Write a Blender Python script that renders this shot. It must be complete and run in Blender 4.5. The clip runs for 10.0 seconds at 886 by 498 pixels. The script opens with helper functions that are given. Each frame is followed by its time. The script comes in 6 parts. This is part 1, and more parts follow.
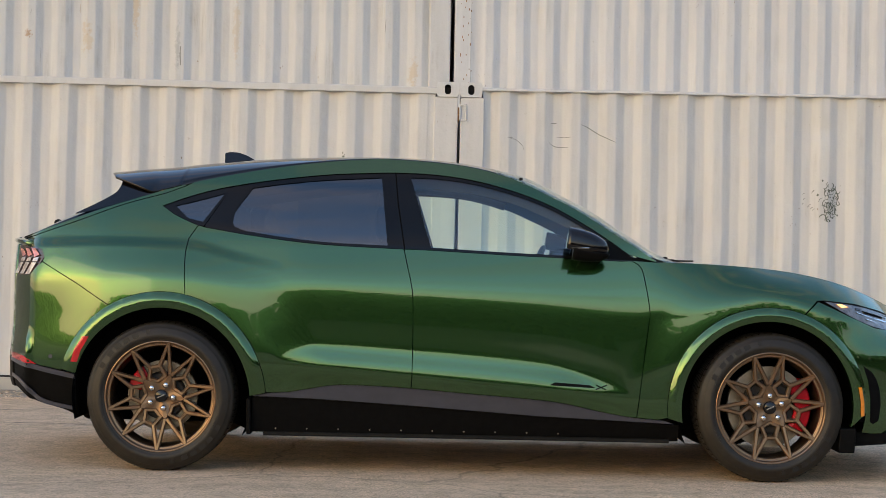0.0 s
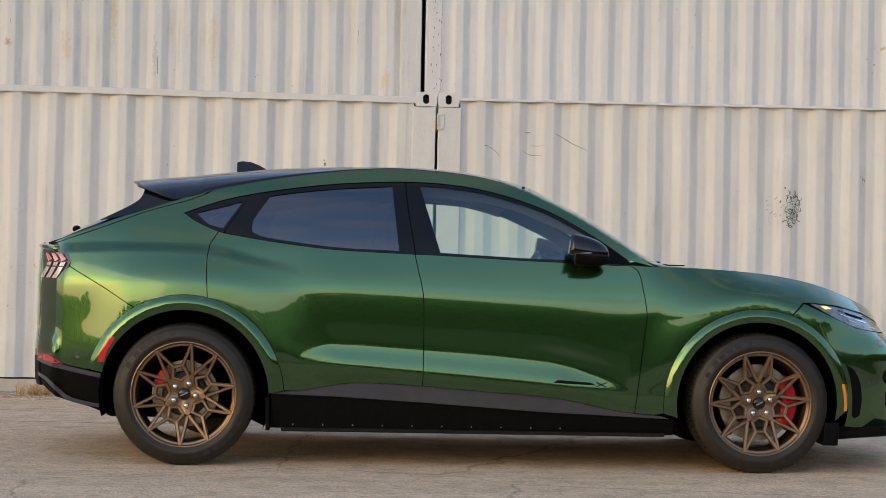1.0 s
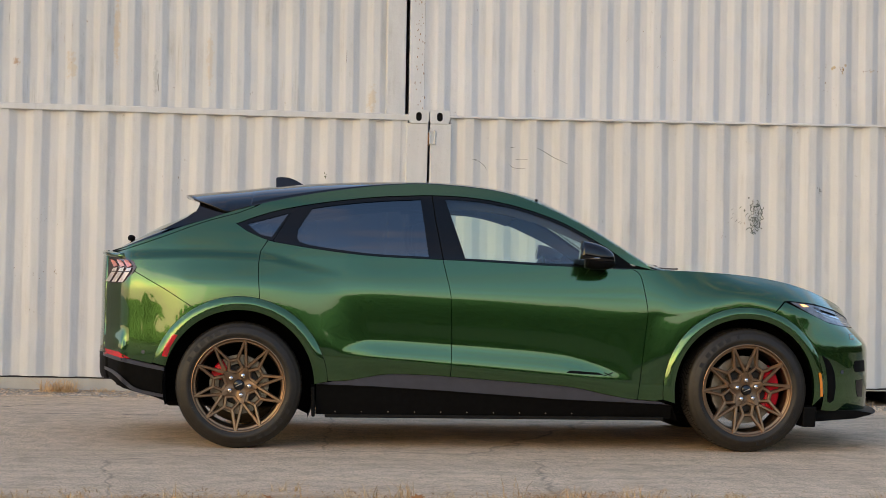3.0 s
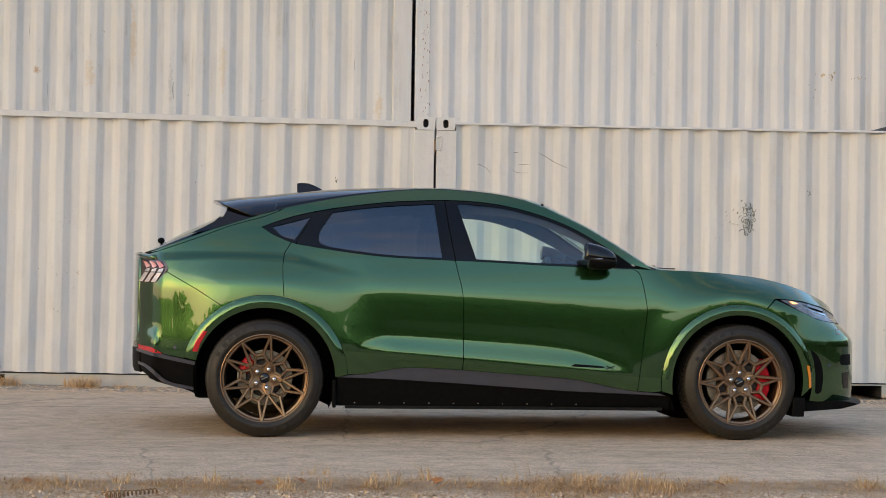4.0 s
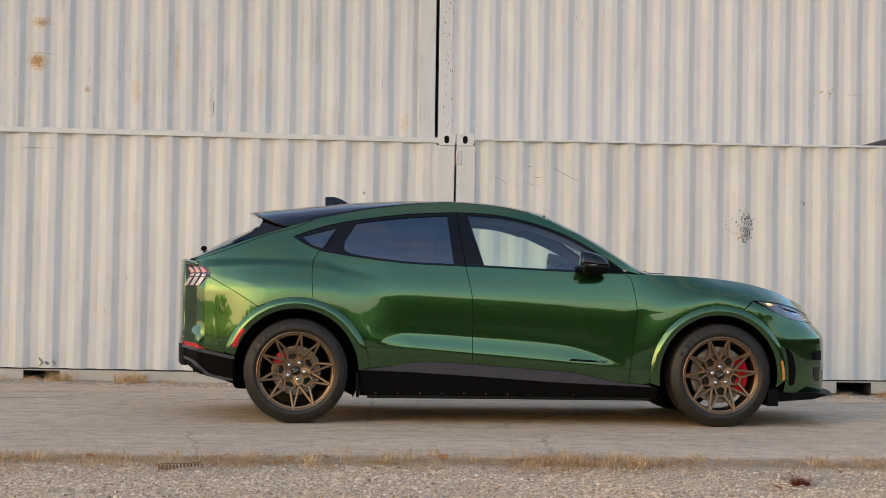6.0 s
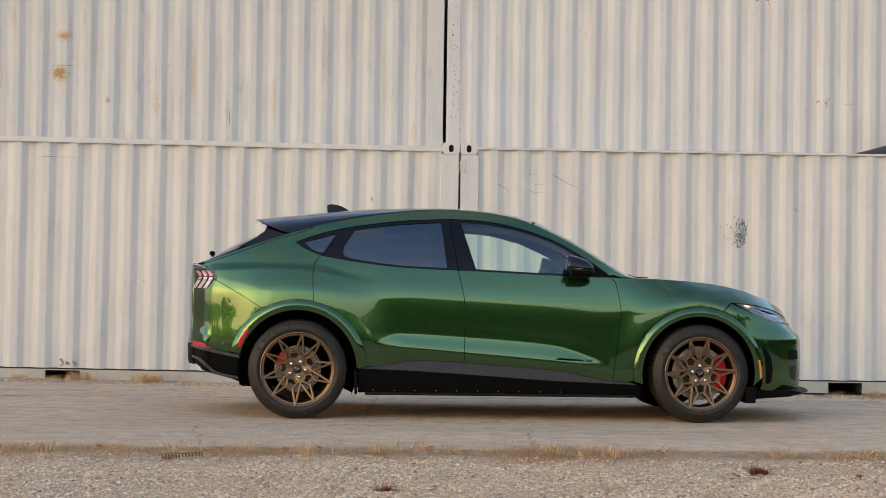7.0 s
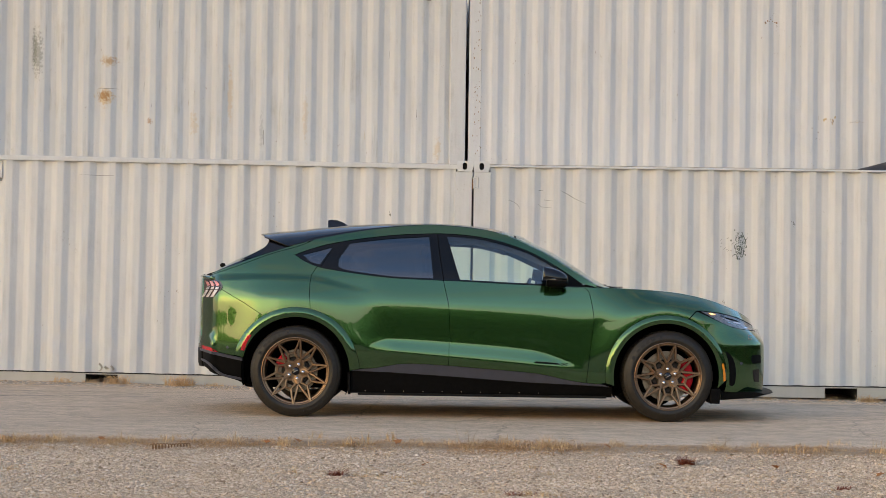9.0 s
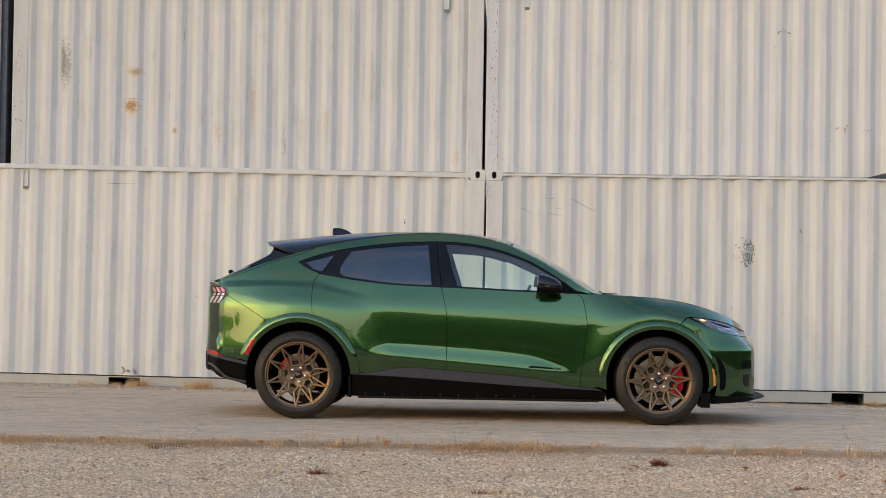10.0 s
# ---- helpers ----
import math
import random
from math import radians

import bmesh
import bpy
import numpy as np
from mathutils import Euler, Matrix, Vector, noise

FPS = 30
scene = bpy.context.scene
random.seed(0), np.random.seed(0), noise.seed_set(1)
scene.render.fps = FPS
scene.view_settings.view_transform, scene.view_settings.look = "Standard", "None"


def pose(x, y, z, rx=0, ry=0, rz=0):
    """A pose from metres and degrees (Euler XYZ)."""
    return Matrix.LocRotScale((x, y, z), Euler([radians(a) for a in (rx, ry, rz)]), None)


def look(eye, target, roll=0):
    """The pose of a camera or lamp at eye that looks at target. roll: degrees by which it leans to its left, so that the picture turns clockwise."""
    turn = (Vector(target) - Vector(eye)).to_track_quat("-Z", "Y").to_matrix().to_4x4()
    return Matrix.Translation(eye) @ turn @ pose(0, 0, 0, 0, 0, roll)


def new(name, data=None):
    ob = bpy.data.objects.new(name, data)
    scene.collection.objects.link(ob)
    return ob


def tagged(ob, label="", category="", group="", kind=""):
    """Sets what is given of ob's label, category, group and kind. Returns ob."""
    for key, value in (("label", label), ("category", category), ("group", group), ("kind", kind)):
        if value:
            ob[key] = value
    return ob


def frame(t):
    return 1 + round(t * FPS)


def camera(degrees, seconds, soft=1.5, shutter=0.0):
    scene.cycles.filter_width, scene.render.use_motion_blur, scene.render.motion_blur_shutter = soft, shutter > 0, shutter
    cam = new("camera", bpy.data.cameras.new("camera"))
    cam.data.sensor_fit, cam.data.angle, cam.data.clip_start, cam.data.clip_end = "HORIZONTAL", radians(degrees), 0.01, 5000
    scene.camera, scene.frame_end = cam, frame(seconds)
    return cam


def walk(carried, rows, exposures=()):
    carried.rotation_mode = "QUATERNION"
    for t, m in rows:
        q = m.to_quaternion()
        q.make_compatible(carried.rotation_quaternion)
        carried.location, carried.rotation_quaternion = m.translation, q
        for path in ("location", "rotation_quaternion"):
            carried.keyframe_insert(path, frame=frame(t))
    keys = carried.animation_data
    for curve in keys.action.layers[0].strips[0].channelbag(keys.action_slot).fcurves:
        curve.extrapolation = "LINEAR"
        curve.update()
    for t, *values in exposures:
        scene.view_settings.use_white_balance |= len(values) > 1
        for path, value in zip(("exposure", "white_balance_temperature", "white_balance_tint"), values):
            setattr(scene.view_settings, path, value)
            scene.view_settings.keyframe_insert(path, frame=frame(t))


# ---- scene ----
cam = camera(27.4, 10.0, soft=0.6)
PATH = [
    (0, (1.388, -9.818, 1.091), (1.384, -7.818, 1.096), 1.1),
    (0.5, (1.178, -10.019, 1.097), (1.215, -8.02, 1.103), 1.2),
    (1, (0.959, -10.317, 1.092), (1.036, -8.319, 1.102), 1.1),
    (1.5, (0.786, -10.57, 1.099), (0.89, -8.573, 1.109), 1.1),
    (2, (0.611, -10.896, 1.09), (0.738, -8.9, 1.103), 1.1),
    (2.5, (0.474, -11.175, 1.079), (0.618, -9.18, 1.096), 1.0),
    (4, (0.178, -12.201, 1.072), (0.34, -10.208, 1.091), 0.8),
    (4.5, (0.154, -12.545, 1.07), (0.309, -10.551, 1.09), 0.8),
    (5, (0.168, -12.937, 1.077), (0.311, -10.943, 1.098), 0.8),
    (5.5, (0.189, -13.259, 1.077), (0.322, -11.264, 1.099), 0.8),
    (7, (0.483, -14.332, 1.07), (0.569, -12.334, 1.099), 0.8),
    (7.5, (0.631, -14.656, 1.068), (0.698, -12.657, 1.099), 0.8),
    (8, (0.814, -14.968, 1.069), (0.858, -12.969, 1.103), 0.8),
    (8.5, (1.024, -15.248, 1.066), (1.041, -13.249, 1.104), 0.8),
    (9, (1.244, -15.507, 1.063), (1.234, -13.507, 1.104), 0.8),
    (9.5, (1.479, -15.754, 1.081), (1.439, -13.755, 1.124), 0.8),
    (10, (1.715, -15.957, 1.087), (1.645, -13.958, 1.132), 0.9),
]
walk(cam, [(t, look(eye, target, roll)) for t, eye, target, roll in PATH])

# ---- sky, sun, exposure ----
world = bpy.data.worlds.new("sky")
scene.world = world
world.use_nodes = True
wn = world.node_tree.nodes
wl = world.node_tree.links
sky = wn.new("ShaderNodeTexSky")
sky.sky_type = "NISHITA"
sky.sun_disc = False
SUN_EL, SUN_AZ = 9.0, 225.0          # degrees; azimuth clockwise from +y
sky.sun_elevation, sky.sun_rotation = radians(SUN_EL), radians(SUN_AZ)
sky.air_density, sky.dust_density, sky.ozone_density = 1.2, 1.2, 2.6
wn["Background"].inputs["Strength"].default_value = 0.15
# thin streaks of high cloud over a bank of warm haze along the horizon
w_co, w_map, w_noise, w_ramp, w_mix = (wn.new(k) for k in ("ShaderNodeTexCoord", "ShaderNodeMapping", "ShaderNodeTexNoise", "ShaderNodeValToRGB", "ShaderNodeMix"))
w_map.inputs["Scale"].default_value = (1.3, 1.3, 6.0)
w_map.inputs["Rotation"].default_value = (radians(7), radians(4), 0)
w_noise.inputs["Scale"].default_value, w_noise.inputs["Detail"].default_value = 2.6, 5.0
w_ramp.color_ramp.elements[0].position, w_ramp.color_ramp.elements[1].position = 0.48, 0.70
w_ramp.color_ramp.elements[1].color = (0.52, 0.52, 0.52, 1)
w_mix.data_type = "RGBA"
w_mix.inputs[7].default_value = (1.8, 1.45, 1.25, 1)
wl.new(w_co.outputs["Generated"], w_map.inputs["Vector"])
wl.new(w_map.outputs["Vector"], w_noise.inputs["Vector"])
wl.new(w_noise.outputs["Fac"], w_ramp.inputs["Fac"])
wl.new(w_ramp.outputs["Color"], w_mix.inputs["Factor"])
w_sep, w_low, w_haze = wn.new("ShaderNodeSeparateXYZ"), wn.new("ShaderNodeMapRange"), wn.new("ShaderNodeMix")
w_low.interpolation_type = "SMOOTHSTEP"
for w_key, w_val in (("From Min", 0.0), ("From Max", 0.28), ("To Min", 0.80), ("To Max", 0.0)):
    w_low.inputs[w_key].default_value = w_val
w_haze.data_type = "RGBA"
w_haze.inputs[7].default_value = (3.4, 2.5, 1.45, 1)
wl.new(w_co.outputs["Generated"], w_sep.inputs[0])
wl.new(w_sep.outputs["Z"], w_low.inputs["Value"])
wl.new(w_low.outputs["Result"], w_haze.inputs["Factor"])
w_veil = wn.new("ShaderNodeMix")          # thin cloud dims the glow round the sun
w_veil.data_type, w_veil.blend_type = "RGBA", "DARKEN"
w_veil.inputs["Factor"].default_value = 1.0
w_veil.inputs[7].default_value = (14.0, 8.6, 3.4, 1)
wl.new(sky.outputs["Color"], w_veil.inputs[6])
wl.new(w_veil.outputs[2], w_haze.inputs[6])
wl.new(w_haze.outputs[2], w_mix.inputs[6])
wl.new(w_mix.outputs[2], wn["Background"].inputs["Color"])
sun_data = bpy.data.lights.new("sun", "SUN")
sun_data.energy, sun_data.angle, sun_data.color = 0.20, radians(50), (1.0, 0.72, 0.45)
sun_ob = new("sun", sun_data)
_a, _e = radians(SUN_AZ - 6), radians(SUN_EL)
sun_ob.matrix_world = look((math.sin(_a) * math.cos(_e) * 50, math.cos(_a) * math.cos(_e) * 50, math.sin(_e) * 50), (0, 0, 0))
scene.view_settings.exposure = 1.87
scene.view_settings.use_white_balance = True
scene.view_settings.white_balance_temperature = 6600
scene.view_settings.white_balance_tint = 20


# ---- materials ----
def principled(name):
    m = bpy.data.materials.new(name)
    m.use_nodes = True
    return m, m.node_tree.nodes, m.node_tree.links, m.node_tree.nodes["Principled BSDF"]


def noise_node(nt, links, scale, detail=4.0, rough=0.55, stretch=None):
    coord = nt.new("ShaderNodeTexCoord")
    out = coord.outputs["Object"]
    if stretch:
        mp = nt.new("ShaderNodeMapping")
        mp.inputs["Scale"].default_value = stretch
        links.new(out, mp.inputs["Vector"])
        out = mp.outputs["Vector"]
    n = nt.new("ShaderNodeTexNoise")
    n.inputs["Scale"].default_value, n.inputs["Detail"].default_value, n.inputs["Roughness"].default_value = scale, detail, rough
    links.new(out, n.inputs["Vector"])
    return n


def ramp(nt, links, fac, stops):
    r = nt.new("ShaderNodeValToRGB")
    while len(r.color_ramp.elements) < len(stops):
        r.color_ramp.elements.new(0.5)
    for el, (p, c) in zip(r.color_ramp.elements, stops):
        el.position, el.color = p, (*c, 1) if len(c) == 3 else c
    links.new(fac, r.inputs["Fac"])
    return r


def mixc(nt, links, fac, a, b):
    m = nt.new("ShaderNodeMix")
    m.data_type = "RGBA"
    if isinstance(fac, (int, float)):
        m.inputs["Factor"].default_value = fac
    else:
        links.new(fac, m.inputs["Factor"])
    for sock, v in ((m.inputs[6], a), (m.inputs[7], b)):
        if isinstance(v, tuple):
            sock.default_value = (*v, 1)
        else:
            links.new(v, sock)
    return m.outputs[2]


def bump(nt, links, bsdf, height, strength, distance=0.01):
    b = nt.new("ShaderNodeBump")
    b.inputs["Strength"].default_value, b.inputs["Distance"].default_value = strength, distance
    links.new(height, b.inputs["Height"])
    links.new(b.outputs["Normal"], bsdf.inputs["Normal"])


def plain(name, col, rough, metal=0.0, var=0.12, scale=12.0, bumps=0.0, coat=0.0, spec=0.5):
    """A surface with slight variation of tone and gloss."""
    m, nt, links, b = principled(name)
    n = noise_node(nt, links, scale)
    dark = tuple(max(0.0, c * (1 - var)) for c in col)
    light = tuple(min(1.0, c * (1 + var)) for c in col)
    links.new(ramp(nt, links, n.outputs["Fac"], [(0.3, dark), (0.7, light)]).outputs["Color"], b.inputs["Base Color"])
    n2 = noise_node(nt, links, scale * 7)
    rr = nt.new("ShaderNodeMapRange")
    rr.inputs["To Min"].default_value, rr.inputs["To Max"].default_value = rough * 0.85, min(1, rough * 1.15)
    links.new(n2.outputs["Fac"], rr.inputs["Value"])
    links.new(rr.outputs["Result"], b.inputs["Roughness"])
    b.inputs["Metallic"].default_value = metal
    b.inputs["Coat Weight"].default_value = coat
    b.inputs["Coat Roughness"].default_value = 0.03
    b.inputs["Specular IOR Level"].default_value = spec
    if bumps:
        bump(nt, links, b, n2.outputs["Fac"], bumps, 0.004)
    return m


def paint_material():
    m, nt, links, b = principled("green_metallic_paint")
    n = noise_node(nt, links, 900, 1.0)
    links.new(ramp(nt, links, n.outputs["Fac"], [(0.35, (0.029, 0.092, 0.024)), (0.7, (0.043, 0.127, 0.035))]).outputs["Color"], b.inputs["Base Color"])
    b.inputs["Metallic"].default_value = 0.9
    b.inputs["Roughness"].default_value = 0.17
    b.inputs["Coat IOR"].default_value = 1.6
    b.inputs["Coat Weight"].default_value = 1.0
    b.inputs["Coat Roughness"].default_value = 0.02
    return m


def glass_material(name, tint, gloss):
    """Thin sheet: clear or tinted, mirroring gloss of the light straight on and more at a slant."""
    m = bpy.data.materials.new(name)
    m.use_nodes = True
    nt, links = m.node_tree.nodes, m.node_tree.links
    nt.remove(nt["Principled BSDF"])
    tr, gl = nt.new("ShaderNodeBsdfTransparent"), nt.new("ShaderNodeBsdfGlossy")
    tr.inputs["Color"].default_value = (*tint, 1)
    gl.inputs["Roughness"].default_value = 0.01
    gl.inputs["Color"].default_value = (0.90, 0.96, 1.0, 1)
    lw = nt.new("ShaderNodeLayerWeight")
    lw.inputs["Blend"].default_value = 0.5
    pw = nt.new("ShaderNodeMath")
    pw.operation = "POWER"
    links.new(lw.outputs["Facing"], pw.inputs[0])
    pw.inputs[1].default_value = 5.0
    ma = nt.new("ShaderNodeMath")
    ma.operation = "MULTIPLY_ADD"
    links.new(pw.outputs[0], ma.inputs[0])
    ma.inputs[1].default_value, ma.inputs[2].default_value = 1.0 - gloss, gloss
    mx = nt.new("ShaderNodeMixShader")
    links.new(ma.outputs[0], mx.inputs[0])
    links.new(tr.outputs[0], mx.inputs[1])
    links.new(gl.outputs[0], mx.inputs[2])
    links.new(mx.outputs[0], nt["Material Output"].inputs["Surface"])
    return m


def container_material(name, base, blotch, grime=0.25, stains=()):
    """Aged off-white paint: streaks, chalky patches, fine rust specks; stains are (x, z, half width, half height, colour, strength, scale)."""
    m, nt, links, b = principled(name)
    streak = noise_node(nt, links, 3.0, 5, 0.6, (3.0, 3.0, 0.35))
    patch = noise_node(nt, links, 0.9, 3)
    fine = noise_node(nt, links, 55, 3)
    c = ramp(nt, links, streak.outputs["Fac"], [(0.25, tuple(v * 0.90 for v in base)), (0.55, base), (0.8, tuple(min(1, v * 1.05) for v in base))]).outputs["Color"]
    c = mixc(nt, links, ramp(nt, links, patch.outputs["Fac"], [(0.45, (0, 0, 0)), (0.75, (0.55, 0.55, 0.55))]).outputs["Color"], c, blotch)

    def times(p, q):
        k = nt.new("ShaderNodeMath")
        k.operation = "MULTIPLY"
        for sock, v in zip(k.inputs, (p, q)):
            if isinstance(v, (int, float)):
                sock.default_value = v
            else:
                links.new(v, sock)
        return k.outputs[0]

    # soft run-down dirt, broken up along its length
    run = noise_node(nt, links, 1.0, 6, 0.7, (16.0, 16.0, 0.9))
    broken = noise_node(nt, links, 2.4, 5, 0.65, (1.0, 1.0, 0.9))
    dirt = times(ramp(nt, links, run.outputs["Fac"], [(0.50, (0, 0, 0)), (0.68, (1, 1, 1))]).outputs["Color"], ramp(nt, links, broken.outputs["Fac"], [(0.47, (0, 0, 0)), (0.66, (1, 1, 1))]).outputs["Color"])
    c = mixc(nt, links, times(dirt, grime), c, (0.27, 0.245, 0.19))
    speck = noise_node(nt, links, 26, 6, 0.7, (1.0, 1.0, 0.7))
    where = noise_node(nt, links, 1.6, 2)
    c = mixc(nt, links, times(ramp(nt, links, speck.outputs["Fac"], [(0.64, (0, 0, 0)), (0.70, (1, 1, 1))]).outputs["Color"], ramp(nt, links, where.outputs["Fac"], [(0.55, (0, 0, 0)), (0.68, (1, 1, 1))]).outputs["Color"]), c, (0.20, 0.13, 0.07))
    for x, z, rx, rz, col, strength, scale in stains:
        co = nt.new("ShaderNodeTexCoord")
        mp = nt.new("ShaderNodeMapping")
        mp.vector_type = "TEXTURE"
        mp.inputs["Location"].default_value, mp.inputs["Scale"].default_value = (x, 0.03, z), (rx, 1.0, rz)
        links.new(co.outputs["Object"], mp.inputs["Vector"])
        ball = nt.new("ShaderNodeTexGradient")
        ball.gradient_type = "SPHERICAL"
        links.new(mp.outputs["Vector"], ball.inputs["Vector"])
        grain = noise_node(nt, links, scale, 6, 0.7)
        fleck = nt.new("ShaderNodeMath")
        fleck.operation = "MULTIPLY_ADD"
        links.new(ball.outputs["Fac"], fleck.inputs[0])
        fleck.inputs[1].default_value = 0.34
        links.new(grain.outputs["Fac"], fleck.inputs[2])
        edge = ramp(nt, links, fleck.outputs[0], [(0.60, (0, 0, 0)), (0.72, (strength, strength, strength))]).outputs["Color"]
        inside = ramp(nt, links, ball.outputs["Fac"], [(0.0, (0, 0, 0)), (0.12, (1, 1, 1))]).outputs["Color"]
        c = mixc(nt, links, times(edge, inside), c, col)
    links.new(c, b.inputs["Base Color"])
    b.inputs["Roughness"].default_value = 0.62
    b.inputs["Specular IOR Level"].default_value = 0.35
    # broad dents, sharp knocks in places, fine orange peel
    dent = noise_node(nt, links, 7.0, 2, 0.5, (1.0, 1.0, 0.8))
    knock = nt.new("ShaderNodeTexVoronoi")
    knock.feature, knock.inputs["Scale"].default_value = "SMOOTH_F1", 6.5
    knock_at = noise_node(nt, links, 1.3, 3)
    warp = noise_node(nt, links, 5.0, 3)
    vm = nt.new("ShaderNodeMix")
    vm.data_type = "RGBA"
    vm.inputs["Factor"].default_value = 0.12
    links.new(warp.inputs["Vector"].links[0].from_socket, vm.inputs[6])
    links.new(warp.outputs["Color"], vm.inputs[7])
    links.new(vm.outputs[2], knock.inputs["Vector"])
    hit = times(knock.outputs["Distance"], ramp(nt, links, knock_at.outputs["Fac"], [(0.54, (0, 0, 0)), (0.66, (1, 1, 1))]).outputs["Color"])
    both_h = nt.new("ShaderNodeMath")
    both_h.operation = "MULTIPLY_ADD"
    links.new(dent.outputs["Fac"], both_h.inputs[0])
    both_h.inputs[1].default_value = 5.0
    links.new(fine.outputs["Fac"], both_h.inputs[2])
    sum_h = nt.new("ShaderNodeMath")
    sum_h.operation = "MULTIPLY_ADD"
    links.new(hit, sum_h.inputs[0])
    sum_h.inputs[1].default_value = 9.0
    links.new(both_h.outputs[0], sum_h.inputs[2])
    bump(nt, links, b, sum_h.outputs[0], 0.40, 0.004)
    return m


def ground_material():
    """Worn grey road between y -3.1 and 3.7, pale gravel on both sides of it."""
    m, nt, links, b = principled("ground_road_and_gravel")
    coord = nt.new("ShaderNodeTexCoord")
    sep = nt.new("ShaderNodeSeparateXYZ")
    links.new(coord.outputs["Object"], sep.inputs[0])
    wob = noise_node(nt, links, 1.7, 5)
    wob2 = noise_node(nt, links, 14, 3)
    y = nt.new("ShaderNodeMath")
    y.operation = "MULTIPLY_ADD"
    links.new(wob.outputs["Fac"], y.inputs[0])
    y.inputs[1].default_value = 0.5
    links.new(sep.outputs["Y"], y.inputs[2])
    y2 = nt.new("ShaderNodeMath")
    y2.operation = "MULTIPLY_ADD"
    links.new(wob2.outputs["Fac"], y2.inputs[0])
    y2.inputs[1].default_value = 0.12
    links.new(y.outputs[0], y2.inputs[2])
    # road
    big, mid, fine = noise_node(nt, links, 0.7, 4, 0.6, (0.35, 1.3, 1)), noise_node(nt, links, 6, 5), noise_node(nt, links, 95, 3, 0.8)
    road = ramp(nt, links, big.outputs["Fac"], [(0.3, (0.61, 0.43, 0.28)), (0.7, (0.77, 0.555, 0.37))]).outputs["Color"]
    road = mixc(nt, links, ramp(nt, links, mid.outputs["Fac"], [(0.42, (0, 0, 0)), (0.66, (0.6, 0.6, 0.6))]).outputs["Color"], road, (0.427, 0.313, 0.196))
    pebble = noise_node(nt, links, 48, 4, 0.75, (0.7, 1.0, 1.0))
    worn = noise_node(nt, links, 2.6, 6, 0.65, (0.25, 2.2, 1.0))
    road = mixc(nt, links, ramp(nt, links, worn.outputs["Fac"], [(0.50, (0, 0, 0)), (0.72, (0.5, 0.5, 0.5))]).outputs["Color"], road, (0.85, 0.622, 0.38))
    road = mixc(nt, links, ramp(nt, links, pebble.outputs["Fac"], [(0.53, (0, 0, 0)), (0.60, (0.46, 0.46, 0.46))]).outputs["Color"], road, (0.15, 0.108, 0.07))
    clod = noise_node(nt, links, 19, 5, 0.7, (0.55, 1.0, 1.0))
    road = mixc(nt, links, ramp(nt, links, clod.outputs["Fac"], [(0.54, (0, 0, 0)), (0.64, (0.35, 0.35, 0.35))]).outputs["Color"], road, (0.24, 0.175, 0.115))
    grit = ramp(nt, links, fine.outputs["Fac"], [(0.41, (0.36, 0.35, 0.34)), (0.5, (1, 1, 1)), (0.59, (1.55, 1.52, 1.48))]).outputs["Color"]
    mul = nt.new("ShaderNodeMix")
    mul.data_type, mul.blend_type = "RGBA", "MULTIPLY"
    mul.inputs["Factor"].default_value = 0.48
    links.new(road, mul.inputs[6])
    links.new(grit, mul.inputs[7])
    crack = nt.new("ShaderNodeTexVoronoi")
    crack.feature = "DISTANCE_TO_EDGE"
    crack.inputs["Scale"].default_value = 0.42
    bend = noise_node(nt, links, 3.2, 5)
    vadd = nt.new("ShaderNodeMix")
    vadd.data_type = "RGBA"
    vadd.inputs["Factor"].default_value = 0.16
    links.new(coord.outputs["Object"], vadd.inputs[6])
    links.new(bend.outputs["Color"], vadd.inputs[7])
    links.new(vadd.outputs[2], crack.inputs["Vector"])
    cm = ramp(nt, links, crack.outputs["Distance"], [(0.0, (0.45, 0.45, 0.45)), (0.0035, (0, 0, 0))]).outputs["Color"]
    roadc = mixc(nt, links, cm, mul.outputs[2], (0.05, 0.045, 0.04))
    # gravel
    vor = nt.new("ShaderNodeTexVoronoi")
    vor.inputs["Scale"].default_value = 100
    links.new(coord.outputs["Object"], vor.inputs["Vector"])
    sepc = nt.new("ShaderNodeSeparateColor")
    links.new(vor.outputs["Color"], sepc.inputs[0])
    stone = ramp(nt, links, sepc.outputs[0], [(0.0, (0.44, 0.305, 0.19)), (0.5, (0.75, 0.555, 0.37)), (1.0, (0.92, 0.73, 0.53))]).outputs["Color"]
    gap = ramp(nt, links, vor.outputs["Distance"], [(0.35, (0, 0, 0)), (0.75, (1, 1, 1))]).outputs["Color"]
    stone = mixc(nt, links, gap, stone, (0.46, 0.325, 0.205))
    soil = nt.new("ShaderNodeMapRange")
    soil.inputs["From Min"].default_value, soil.inputs["From Max"].default_value = -3.25, -3.08
    links.new(y2.outputs[0], soil.inputs["Value"])
    soil_tone = ramp(nt, links, mid.outputs["Fac"], [(0.3, (0.36, 0.24, 0.14)), (0.7, (0.60, 0.43, 0.275))]).outputs["Color"]
    stone = mixc(nt, links, soil.outputs[0], stone, soil_tone)
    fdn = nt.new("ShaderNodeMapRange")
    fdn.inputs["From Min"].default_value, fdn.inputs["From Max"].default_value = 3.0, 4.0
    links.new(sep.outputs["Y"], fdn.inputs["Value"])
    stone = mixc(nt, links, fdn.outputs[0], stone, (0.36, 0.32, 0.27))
    edge1 = nt.new("ShaderNodeMapRange")
    edge1.inputs["From Min"].default_value, edge1.inputs["From Max"].default_value = -2.86, -2.70
    links.new(y2.outputs[0], edge1.inputs["Value"])
